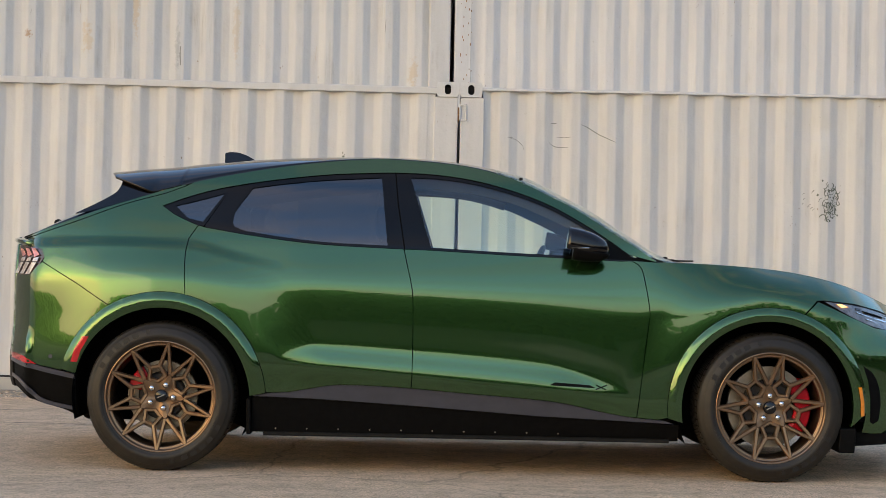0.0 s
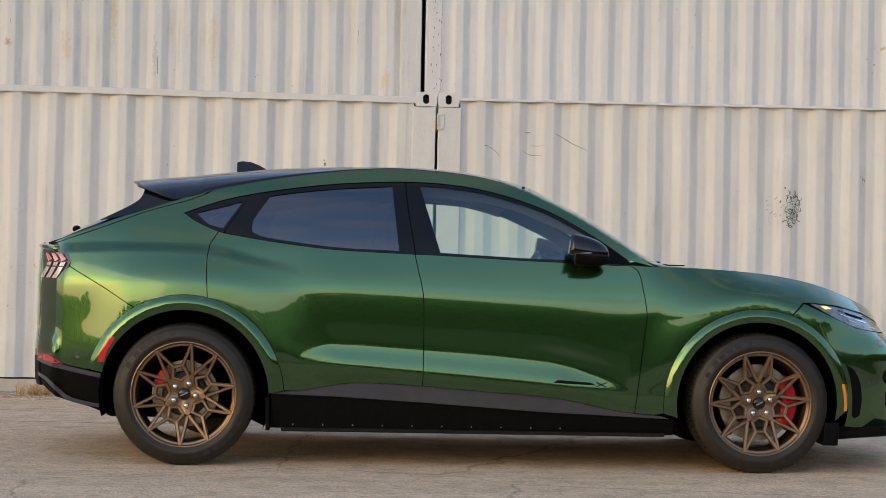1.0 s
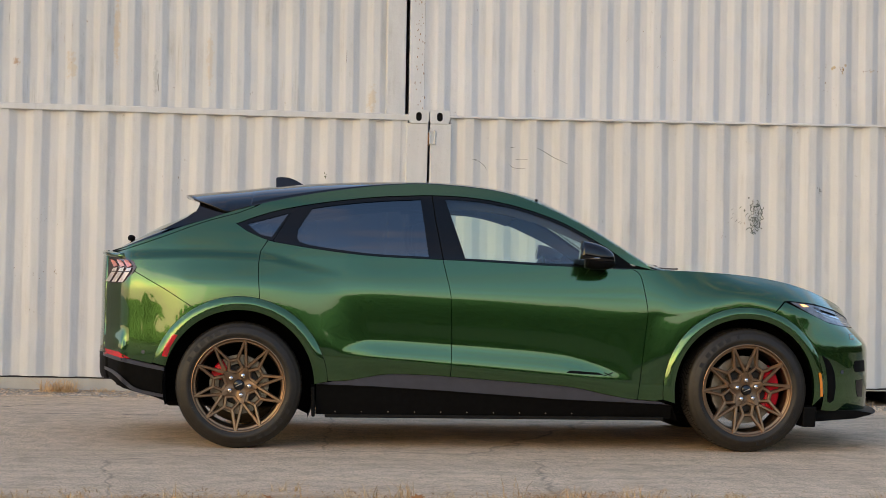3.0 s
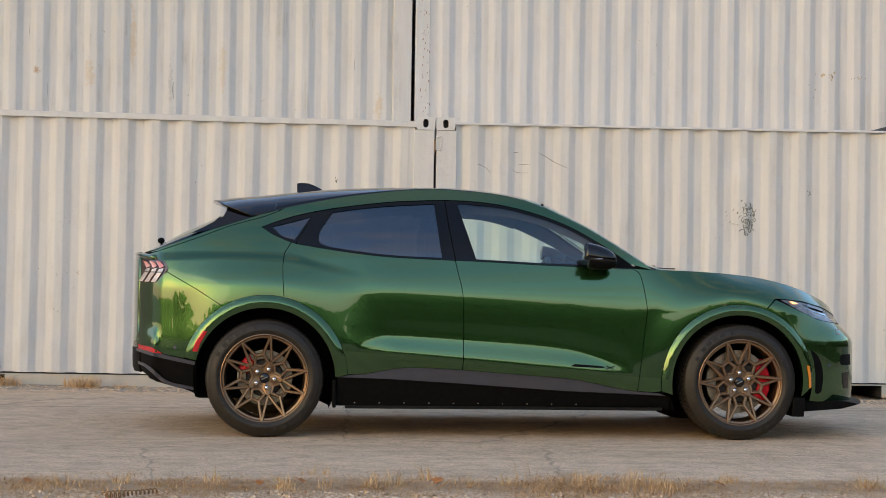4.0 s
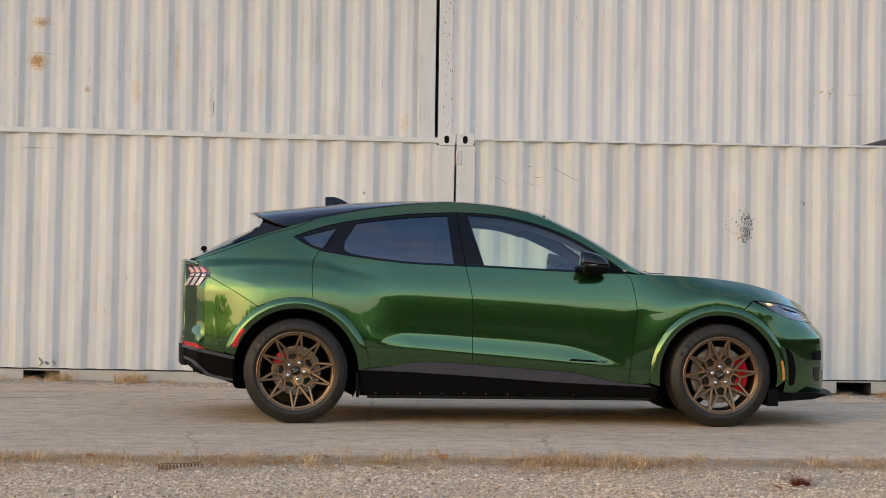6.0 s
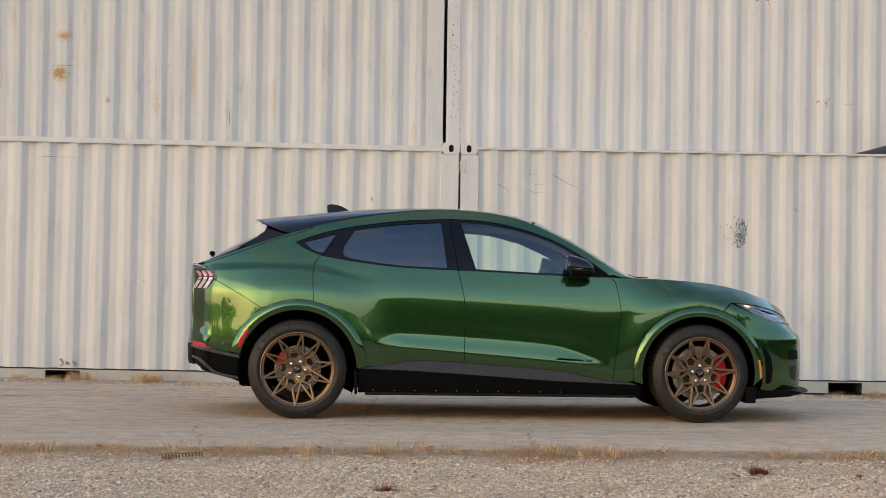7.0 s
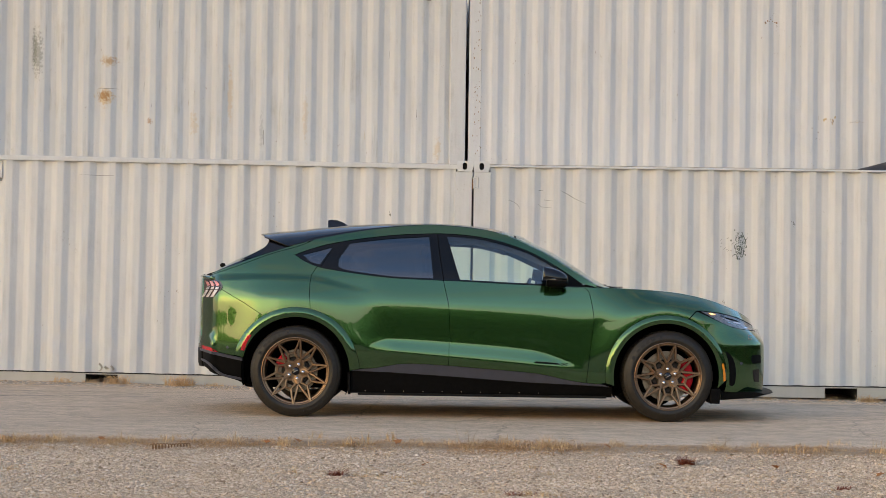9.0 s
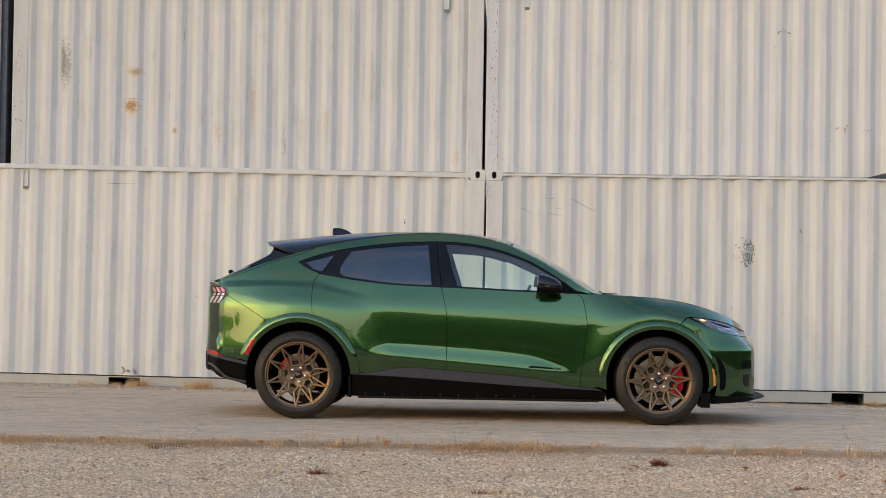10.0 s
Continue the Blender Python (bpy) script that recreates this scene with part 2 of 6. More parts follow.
    edge2 = nt.new("ShaderNodeMapRange")
    edge2.inputs["From Min"].default_value, edge2.inputs["From Max"].default_value = 4.30, 4.18
    links.new(y2.outputs[0], edge2.inputs["Value"])
    on = nt.new("ShaderNodeMath")
    on.operation = "MULTIPLY"
    links.new(edge1.outputs[0], on.inputs[0])
    links.new(edge2.outputs[0], on.inputs[1])
    field = nt.new("ShaderNodeMapRange")
    field.inputs["From Min"].default_value, field.inputs["From Max"].default_value = -22.0, -26.0
    links.new(y2.outputs[0], field.inputs["Value"])
    stone = mixc(nt, links, field.outputs[0], stone, ramp(nt, links, mid.outputs["Fac"], [(0.3, (0.07, 0.065, 0.025)), (0.7, (0.14, 0.11, 0.05))]).outputs["Color"])
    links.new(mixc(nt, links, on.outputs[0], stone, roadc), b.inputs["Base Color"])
    b.inputs["Roughness"].default_value = 0.9
    b.inputs["Specular IOR Level"].default_value = 0.25
    hs = nt.new("ShaderNodeMix")
    hs.data_type = "FLOAT"
    links.new(on.outputs[0], hs.inputs["Factor"])
    inv = nt.new("ShaderNodeMath")
    inv.operation = "MULTIPLY"
    inv.inputs[1].default_value = -5.0
    links.new(vor.outputs["Distance"], inv.inputs[0])
    links.new(inv.outputs[0], hs.inputs[2])
    links.new(fine.outputs["Fac"], hs.inputs[3])
    bump(nt, links, b, hs.outputs[0], 0.8, 0.005)
    return m


PAINT = paint_material()
BLACK_GLOSS = plain("gloss_black", (0.004, 0.004, 0.005), 0.07, 0, 0.2, spec=0.45)
TRIM_GLOSS = plain("gloss_black_trim", (0.004, 0.004, 0.004), 0.10, 0, 0.2, spec=0.26)
BLACK_MATT = plain("black_plastic", (0.004, 0.004, 0.004), 0.5, 0, 0.25, 30, 0.1, spec=0.06)
LIP_GREY = plain("dull_black_plastic", (0.011, 0.010, 0.008), 0.6, 0, 0.3, 30, 0.1, spec=0.1)
DARK_VOID = plain("dark_underbody", (0.004, 0.004, 0.004), 0.95, spec=0.05)
GREY_SATIN = plain("grey_satin_cladding", (0.050, 0.054, 0.074), 0.30, 0.2, 0.1, coat=0.6)
BRONZE_DULL = plain("bronze_hub", (0.20, 0.126, 0.076), 0.42, 0.9, 0.03, 25)
# rim bronze at a third: shade inside the wheel put into the colour
BARREL = plain("shaded_bronze_barrel", (0.095, 0.060, 0.036), 0.40, 0.8, 0.1, 40)
BARREL_DARK = plain("dark_cast_iron", (0.020, 0.016, 0.013), 0.6, 0.3, 0.2, 40)
BRONZE = plain("bronze_alloy", (0.285, 0.186, 0.116), 0.30, 0.9, 0.03, 25)
RUBBER = plain("tyre_rubber", (0.019, 0.015, 0.010), 0.52, 0, 0.25, 24, 0.2, spec=0.4)
RUBBER_MARK = plain("tyre_raised_rubber", (0.012, 0.010, 0.008), 0.5, 0, 0.2, 24, spec=0.4)
STEEL = plain("brake_steel", (0.30, 0.25, 0.19), 0.40, 0.9, 0.2, 30)
CHROME = plain("chrome", (0.75, 0.74, 0.72), 0.12, 1.0, 0.05)
RED_PAINT = plain("red_caliper_paint", (0.42, 0.003, 0.010), 0.35, 0, 0.1, coat=0.1, spec=0.2)
RED_LENS = plain("red_lens", (0.50, 0.008, 0.012), 0.12, 0, 0.15, 60, coat=1.0)
AMBER_LENS = plain("amber_lens", (0.85, 0.26, 0.01), 0.2, 0, 0.1, 60, coat=1.0)
CLEAR_LENS = plain("clear_lamp_lens", (0.13, 0.122, 0.115), 0.28, 0.3, 0.75, 26, coat=1.0)
TAIL_CLEAR = plain("smoked_lamp_lens", (0.06, 0.03, 0.03), 0.08, 0.3, 0.3, 30, coat=1.0)
PINK_LENS = plain("faded_red_lens", (0.68, 0.26, 0.23), 0.15, 0, 0.15, 60, coat=1.0)
SMOKED_WHITE = plain("frosted_lamp_bar", (0.62, 0.54, 0.51), 0.2, 0.2, 0.2, 40, coat=1.0)
TURN_LIT = plain("lit_turn_lamp", (0.9, 0.45, 0.15), 0.2, coat=1.0)
TURN_LIT.node_tree.nodes["Principled BSDF"].inputs["Emission Color"].default_value = (1.0, 0.42, 0.13, 1)
TURN_LIT.node_tree.nodes["Principled BSDF"].inputs["Emission Strength"].default_value = 0.7
CABIN = plain("cabin_trim", (0.020, 0.020, 0.022), 0.7)
TINTED = glass_material("privacy_glass", (0.12, 0.125, 0.13), 0.13)
DARK_GLASS = glass_material("rear_window_glass", (0.02, 0.02, 0.022), 0.06)
CLEAR = glass_material("window_glass", (0.87, 0.985, 0.935), 0.10)
CREAM = container_material("container_cream_paint", (0.620, 0.620, 0.605), (0.575, 0.580, 0.580))
CREAM_UP = container_material("container_upper_paint", (0.590, 0.585, 0.566), (0.535, 0.532, 0.518))
RUST_TONE, PALE_RUST, MOSS_GREY = (0.33, 0.17, 0.06), (0.50, 0.38, 0.22), (0.13, 0.14, 0.11)
CREAM_STAINED = container_material("container_stained_paint", (0.560, 0.555, 0.530), (0.495, 0.492, 0.470), 0.5, (
    (-4.50, 0.915, 0.17, 0.16, PALE_RUST, 0.8, 14), (-4.52, 0.93, 0.13, 0.10, RUST_TONE, 0.9, 38),
    (-4.48, 1.372, 0.16, 0.10, PALE_RUST, 0.6, 16), (-4.46, 1.365, 0.15, 0.06, RUST_TONE, 0.6, 42),
    (-5.36, 1.45, 0.10, 0.40, MOSS_GREY, 0.55, 34), (-5.41, 1.52, 0.05, 0.38, MOSS_GREY, 0.6, 52),
    (-3.95, 0.62, 0.05, 0.05, RUST_TONE, 0.7, 40), (-2.55, 0.50, 0.04, 0.30, MOSS_GREY, 0.25, 34),
    (-2.95, 0.95, 0.05, 0.55, PALE_RUST, 0.55, 20), (-3.40, 0.60, 0.08, 0.25, PALE_RUST, 0.45, 18),
    (-2.00, 0.70, 0.05, 0.45, PALE_RUST, 0.4, 20), (-0.35, 0.32, 0.07, 0.20, PALE_RUST, 0.5, 16)))
RAIL_PAINT = container_material("container_rail_paint", (0.48, 0.46, 0.41), (0.43, 0.415, 0.38))
BLUE_DARK = plain("container_dark_blue", (0.055, 0.065, 0.08), 0.6, 0, 0.3, 5, 0.1)
GREY_DULL = plain("unseen_container_grey", (0.17, 0.17, 0.155), 0.6, 0, 0.25, 5, 0.1)
SEALED_DARK = plain("pocket_dark", (0.02, 0.019, 0.018), 0.9)
GROUND = ground_material()


# ---- mesh helpers ----
def part(name, bm, material, parent, label="", smooth=False):
    """Links a bmesh as one mesh object under a thing or a part."""
    me = bpy.data.meshes.new(name)
    bm.normal_update()
    bm.to_mesh(me)
    bm.free()
    me.materials.append(material)
    if smooth:
        me.shade_smooth()
    ob = new(name, me)
    if parent is not None:
        ob.parent = parent
    return tagged(ob, label)


def thing(name, label, category, at=(0, 0, 0), group="", kind=""):
    ob = new(name)
    ob.location = at
    ob.empty_display_size = 0.2
    return tagged(ob, label, category, group, kind)


def box(bm, x0, x1, y0, y1, z0, z1, bevel=0.0):
    vs = [bm.verts.new(p) for p in ((x0, y0, z0), (x1, y0, z0), (x1, y1, z0), (x0, y1, z0), (x0, y0, z1), (x1, y0, z1), (x1, y1, z1), (x0, y1, z1))]
    fs = [bm.faces.new([vs[i] for i in f]) for f in ((3, 2, 1, 0), (4, 5, 6, 7), (0, 1, 5, 4), (1, 2, 6, 5), (2, 3, 7, 6), (3, 0, 4, 7))]
    if bevel:
        bmesh.ops.bevel(bm, geom=list({e for f in fs for e in f.edges}), offset=bevel, segments=2, affect="EDGES", profile=0.5)
    return bm


def lathe(bm, prof, n=64, centre=(0, 0, 0), a0=0.0, a1=360.0):
    """Turns a profile of (radius, y) about the y axis."""
    full = abs(a1 - a0) >= 359.9
    rings = []
    for i in range(n if full else n + 1):
        a = radians(a0 + (a1 - a0) * i / n)
        rings.append([bm.verts.new((centre[0] + r * math.cos(a), centre[1] + y, centre[2] + r * math.sin(a))) for r, y in prof])
    for i in range(n):
        p, q = rings[i], rings[(i + 1) % len(rings)]
        for j in range(len(prof) - 1):
            bm.faces.new((p[j], q[j], q[j + 1], p[j + 1]))
    return bm


def spline(pts, step=0.03):
    """Points along a smooth curve through pts."""
    p = np.array(pts, float)
    p = np.vstack([2 * p[0] - p[1], p, 2 * p[-1] - p[-2]])
    out = []
    for i in range(1, len(p) - 2):
        n = max(1, int(np.linalg.norm(p[i + 1] - p[i]) / step))
        for k in range(n):
            t = k / n
            out.append(0.5 * (2 * p[i] + (p[i + 1] - p[i - 1]) * t + (2 * p[i - 1] - 5 * p[i] + 4 * p[i + 1] - p[i + 2]) * t ** 2 + (3 * p[i] - p[i - 1] - 3 * p[i + 1] + p[i + 2]) * t ** 3))
    out.append(p[-2])
    return [tuple(q) for q in out]


def pchip(xk, yk, x):
    """Smooth interpolation with no overshoot; knots may differ from point to point (K, N)."""
    x = np.asarray(x, float)
    xk = np.array([np.broadcast_to(np.asarray(k, float), x.shape) for k in xk])
    yk = np.array([np.broadcast_to(np.asarray(k, float), x.shape) for k in yk])
    h = np.maximum(np.diff(xk, axis=0), 1e-4)
    dl = np.diff(yk, axis=0) / h
    m = np.zeros_like(yk)
    a, b = dl[:-1], dl[1:]
    ok = a * b > 0
    w1, w2 = 2 * h[1:] + h[:-1], h[1:] + 2 * h[:-1]
    m[1:-1] = np.where(ok, (w1 + w2) / (w1 / np.where(ok, a, 1) + w2 / np.where(ok, b, 1)), 0)
    m[0], m[-1] = dl[0], dl[-1]
    out = np.where(x <= xk[0], yk[0], yk[-1])
    for i in range(len(xk) - 1):
        t = np.clip((x - xk[i]) / h[i], 0, 1)
        v = (1 + 2 * t) * (1 - t) ** 2 * yk[i] + t * (1 - t) ** 2 * h[i] * m[i] + t * t * (3 - 2 * t) * yk[i + 1] + t * t * (t - 1) * h[i] * m[i + 1]
        out = np.where((x >= xk[i]) & (x <= xk[i + 1]), v, out)
    return out


def smoothstep(a, b, x):
    t = np.clip((x - a) / (b - a), 0, 1)
    return t * t * (3 - 2 * t)


# ---- ground ----
def ground_z(x, y):
    fall = 0.086 + 0.010 * min(max(x, -6), 9)
    return -fall * float(smoothstep(0.8, 4.6, min(y, 4.6))) - 0.03 * float(smoothstep(-2.9, -4.4, y))


def build_ground():
    xs = [-600, -200, -60, -20, -9] + [round(-6 + 0.35 * i, 3) for i in range(46)] + [14, 24, 60, 200, 600]
    ys = [-600, -200, -60, -30, -20] + [round(-16 + 0.35 * i, 3) for i in range(60)] + [5.2, 8, 14, 30, 60, 200, 600]
    verts = [(x, y, ground_z(x, y)) for y in ys for x in xs]
    n = len(xs)
    faces = [(j * n + i, j * n + i + 1, (j + 1) * n + i + 1, (j + 1) * n + i) for j in range(len(ys) - 1) for i in range(n - 1)]
    me = bpy.data.meshes.new("ground")
    me.from_pydata(verts, [], faces)
    me.materials.append(GROUND)
    me.shade_smooth()
    tagged(new("ground", me), "worn pale asphalt lane with tan gravel along its edges", "ground", kind="structure")


build_ground()

# ---- containers ----


DEPTH = 0.036


def dent_at(x, z, z0, z1, seed):
    """Shallow waves and a few knocks in a steel sheet."""
    edge = min(1.0, (z - z0) / 0.15, (z1 - z) / 0.15)
    crumple = 0.020 * math.exp(-(((z - z0) - 0.26) / 0.26) ** 2) * noise.noise(Vector((x * 4.6, 8.0, z * 5.2))) if seed == 1.0 else 0.0
    return edge * (crumple + 0.0088 * noise.noise(Vector((x * 1.3 + seed, 0.3, z * 1.1))) + 0.030 * max(0, noise.noise(Vector((x * 3.6, seed + 3.0, z * 4.2))) - 0.30))


def fold_at(x, phase, pitch):
    """Depth of the folds: outer flat, slope in, inner flat, slope out."""
    f = ((x - phase) / pitch) % 1.0
    return DEPTH * float(np.interp(f, (0, 0.25, 0.49, 0.75, 0.99, 1.0), (0, 0, 1, 1, 0, 0)))


def corrugated(x0, x1, z0, z1, phase, PITCH, depth=DEPTH, seed=0, fold_first=False):
    """A corrugated sheet in the plane y=0, outer flats at y=0, recesses at +depth."""
    bm = bmesh.new()
    cuts = []
    k = math.floor((x0 - phase) / PITCH) - 1
    while phase + k * PITCH < x1 + PITCH:
        b = phase + k * PITCH
        for f, d in ((0.012, 0.0), (0.038, 0.0), (0.212, 0.0), (0.238, 0.0), (0.262, 0.05), (0.288, 0.158), (0.452, 0.842), (0.478, 0.95), (0.502, 1.0), (0.528, 1.0), (0.712, 1.0), (0.738, 1.0), (0.762, 0.95), (0.788, 0.842), (0.952, 0.158), (0.978, 0.05)):
            cuts.append((b + f * PITCH, d * depth))
        k += 1
    cols = [(x, y) for x, y in cuts if x0 + 0.01 < x < x1 - 0.01]
    if fold_first:
        cols = [(x0, 0.0), (x0 + 0.016, 0.0), (x0 + 0.068, depth)] + [q for q in cols if q[0] > x0 + 0.09]
    else:
        cols = [(x0, 0.0)] + cols
    cols.append((x1, 0.0))
    fine = cols
    zs = [z0 + (z1 - z0) * i / 60 for i in range(61)]
    rows = []
    for z in zs:
        row = []
        for x, y in fine:
            row.append(bm.verts.new((x + 0.0045 * noise.noise(Vector((x * 2.1, seed, z * 2.4))), y + dent_at(x, z, z0, z1, seed), z)))
        rows.append(row)
    for a, b in zip(rows, rows[1:]):
        for i in range(len(fine) - 1):
            bm.faces.new((a[i], a[i + 1], b[i + 1], b[i]))
    return bm


def casting_mesh():
    """A corner casting 178 x 162 x 118 mm with its long hole in the face and a round one below."""
    bm = bmesh.new()
    w, h, d = 0.178, 0.118, 0.162
    ring = []
    n = 20
    for i in range(n):
        a = 2 * math.pi * i / n
        cx, cz = math.cos(a), math.sin(a)
        r = 0.0255
        ring.append((r * cx, r * cz + (0.014 if cz > 0 else -0.014)))
    outer = []
    for i in range(n):
        a = 2 * math.pi * i / n
        cx, cz = math.cos(a), math.sin(a)
        s = min((w / 2) / max(abs(cx), 1e-6), (h / 2) / max(abs(cz), 1e-6))
        outer.append((cx * s, cz * s))
    vi = [bm.verts.new((x, 0, z)) for x, z in ring]
    vd = [bm.verts.new((x, 0.05, z)) for x, z in ring]
    vo = [bm.verts.new((x, 0, z)) for x, z in outer]
    vb = [bm.verts.new((x, d, z)) for x, z in outer]
    for i in range(n):
        j = (i + 1) % n
        bm.faces.new((vo[i], vo[j], vi[j], vi[i]))
        bm.faces.new((vi[i], vi[j], vd[j], vd[i])).material_index = 1
        bm.faces.new((vo[j], vo[i], vb[i], vb[j]))
    bm.faces.new(vd).material_index = 1
    bm.faces.new(vb)
    bmesh.ops.recalc_face_normals(bm, faces=bm.faces)
    return bm


def container(x0, y0, z0, height, phase, paint, seed, label, tilt=0.0, pockets=0.0, pitch=0.283, tr=0.052, narrow=False):
    """A 20-foot box whose long side faces -y; the origin is the lower front corner at its right end."""
    L, W, H = 6.058, 2.438, height
    root = thing("shipping_container", label, "container", (x0, y0, z0), "shipping containers")
    root.rotation_euler = (0, radians(tilt), 0)
    post, br, first = 0.20, 0.135, 0.166 if narrow else 0.20
    T = H - 0.042          # the rails lie lower than the castings
    part("side_panel", (lambda b: (bmesh.ops.translate(b, verts=b.verts, vec=(0, 0.016, 0)), b)[1])(corrugated(-L + first - 0.012, -post + 0.012, br + 0.002, T - tr + 0.006, phase - x0, pitch, seed=seed, fold_first=narrow)), paint, root, "cream corrugated steel side", smooth=True)
    bm = bmesh.new()
    if pockets:
        segs, cuts = [], [-L / 2 - pockets, -L / 2 + pockets]
        a = -L + 0.178
        for c in cuts:
            segs.append((a, c - 0.18))
            a = c + 0.18
        segs.append((a, -0.178))
        for sa, sb in segs:
            box(bm, sa, sb, 0.040, 0.09, 0.0, br - 0.012, 0.004)
        for c in cuts:
            box(bm, c - 0.18, c + 0.18, 0.040, 0.09, 0.112, br - 0.012)
    else:
        box(bm, -L + 0.178, -0.178, 0.040, 0.09, 0.0, br + 0.006, 0.004)
    part("bottom_rail", bm, RAIL_PAINT, root, "dull beige bottom rail")
    if pockets:
        part("rail_joint", box(bmesh.new(), -L + 0.178, -0.178, 0.044, 0.088, br - 0.0115, br + 0.0035), SEALED_DARK, root)
    if pockets:
        for c in cuts:
            b2 = bmesh.new()
            for q in ((c - 0.18, c - 0.174, 0.0, 0.118), (c + 0.174, c + 0.18, 0.0, 0.118)):
                box(b2, q[0], q[1], 0.046, 0.9, q[2], q[3])
            box(b2, c - 0.174, c + 0.174, 0.85, 0.9, 0.0, 0.118)
            part("fork_pocket", b2, SEALED_DARK, root, "dark open fork pocket")
    bm = bmesh.new()
    nseg = 40
    prev = None
    for i in range(nseg + 1):
        x = -L + 0.178 + (L - 0.356) * i / nseg
        sag = 0.004 * noise.noise(Vector((x * 0.9, seed, 0)))
        dy = 0.004 * noise.noise(Vector((x * 1.7, seed + 9, 0)))
        ring = [bm.verts.new(p) for p in ((x, 0.002 + dy, T - tr + sag), (x, 0.002 + dy, T + sag - 0.004), (x, 0.007 + dy, T + sag), (x, 0.06, T + sag), (x, 0.06, T - tr + sag))]
        if prev:
            for k in range(5):
                bm.faces.new((prev[k], prev[(k + 1) % 5], ring[(k + 1) % 5], ring[k]))
        prev = ring
    bmesh.ops.recalc_face_normals(bm, faces=bm.faces)
    part("top_rail", bm, paint, root)
    for xa, pw in ((-L, first), (-post, post)):
        bm = bmesh.new()
        box(bm, xa + 0.004, xa + pw - 0.004, 0.006, 0.15, 0.118, H - 0.118, 0.008)
        part("corner_post", bm, paint, root)
    cast = casting_mesh()
    cme = bpy.data.meshes.new("corner_casting")
    cast.to_mesh(cme)
    cast.free()
    cme.materials.append(paint)
    cme.materials.append(SEALED_DARK)
    for cx in (-L + 0.089, -0.089):
        for cz in (0.059, H - 0.059):
            ob = new("corner_casting", cme)
            ob.parent = root
            ob.location = (cx, -0.002, cz)
    bm = bmesh.new()
    box(bm, -L + 0.01, -0.01, 0.07, W, T - 0.03, T - 0.008)
    part("roof_sheet", bm, paint, root)
    for xa, xb in ((-L + 0.012, -L + 0.05), (-0.05, -0.012)):
        bm = bmesh.new()
        box(bm, xa, xb, 0.151, W, 0.02, T - 0.031)
        part("end_wall", bm, paint, root)
    bm = bmesh.new()
    box(bm, -L + 0.051, -0.051, W - 0.04, W, 0.02, T - 0.031)
    part("back_wall", bm, paint, root)
    bm = bmesh.new()
    box(bm, -L + 0.051, -0.051, 0.91, W - 0.041, 0.03, 0.11)
    part("floor_deck", bm, SEALED_DARK, root)
    return root


FRONT_Y, BACK_Y = 4.68, 7.125
LEFT_END, RIGHT_END = 1.443, 1.472 + 6.058
left_low = container(LEFT_END, FRONT_Y, -0.115, 2.575, -2.895, CREAM, 1.0, "weathered cream shipping container on the ground beside the lane", tilt=0.45, pockets=1.05, pitch=0.287)
right_low = container(RIGHT_END, FRONT_Y, -0.120, 2.579, 3.504, CREAM, 5.0, "weathered cream shipping container with scribbled marks on the ground", pockets=1.083, pitch=0.2845, tr=0.020)
# unseen box, added in a grey that suits the car tail's mirror image
far_left_low = container(LEFT_END - 6.09, FRONT_Y, -0.08, 2.58, 0.0, GREY_DULL, 7.0, "unseen grey shipping container added for the car's tail to mirror")
right_far_low = container(RIGHT_END + 6.10, FRONT_Y, -0.12, 2.58, 0.08, CREAM, 33.0, "weathered cream shipping container at the end of the row")
for bx, nm in ((1.40, 11.0), (1.46 + 6.058, 13.0), (1.40 - 6.09, 17.0), (1.46 + 12.15, 19.0)):
    container(bx, BACK_Y, -0.125, 2.58, 0.05, CREAM_UP, nm, "cream shipping container standing in the second row")
up_left = container(1.390, BACK_Y, 2.456, 2.59, -0.336, CREAM_STAINED, 21.0, "faded cream shipping container with rust stains, stacked in the second row", pitch=0.278)
up_right = container(1.420 + 6.058, BACK_Y, 2.456, 2.59, 3.965, CREAM_UP, 25.0, "faded cream shipping container stacked in the second row", pitch=0.2812, narrow=True)
up_far = container(-4.73, BACK_Y, 2.456, 2.59, 0.0, BLUE_DARK, 29.0, "dark grey shipping container stacked at the end of the row")
up_right_far = container(1.455 + 12.15, BACK_Y, 2.456, 2.59, 0.05, CREAM_UP, 35.0, "faded cream shipping container stacked at the end of the row")


# unseen boxes, added behind the narrow gap to keep the sky out
for lift in (-0.1, 2.798):
    container(4.40, BACK_Y + 2.47, lift, 2.896, 0.05, CREAM_UP, 41.0 + lift, "unseen shipping container added behind the gap to block the light")


# ---- car: shape functions (x forward from the rear axle, z up, half width y) ----
def half_width(x, z):
    s = smoothstep(3.1, 3.6, x) * 0.10 * smoothstep(0.60, 0.80, z) + smoothstep(-0.4, -0.7, x) * -0.05 * smoothstep(0.42, 0.26, z)
    xs = (-0.875, -0.86, -0.84, -0.81, -0.77, -0.712, -0.668, -0.645, -0.48, -0.28, 0.0, 0.5, 1.2, 2.2, 2.9, 3.25, 3.42, 3.56, 3.68, 3.77, 3.82, 3.85, 3.87, 3.885)
    ws = (0.10, 0.30, 0.46, 0.560, 0.645, 0.745, 0.808, 0.830, 0.880, 0.910, 0.925, 0.928, 0.922, 0.920, 0.930, 0.915, 0.885, 0.835, 0.765, 0.675, 0.575, 0.45, 0.30, 0.10)
    return pchip(xs, ws, x + s)


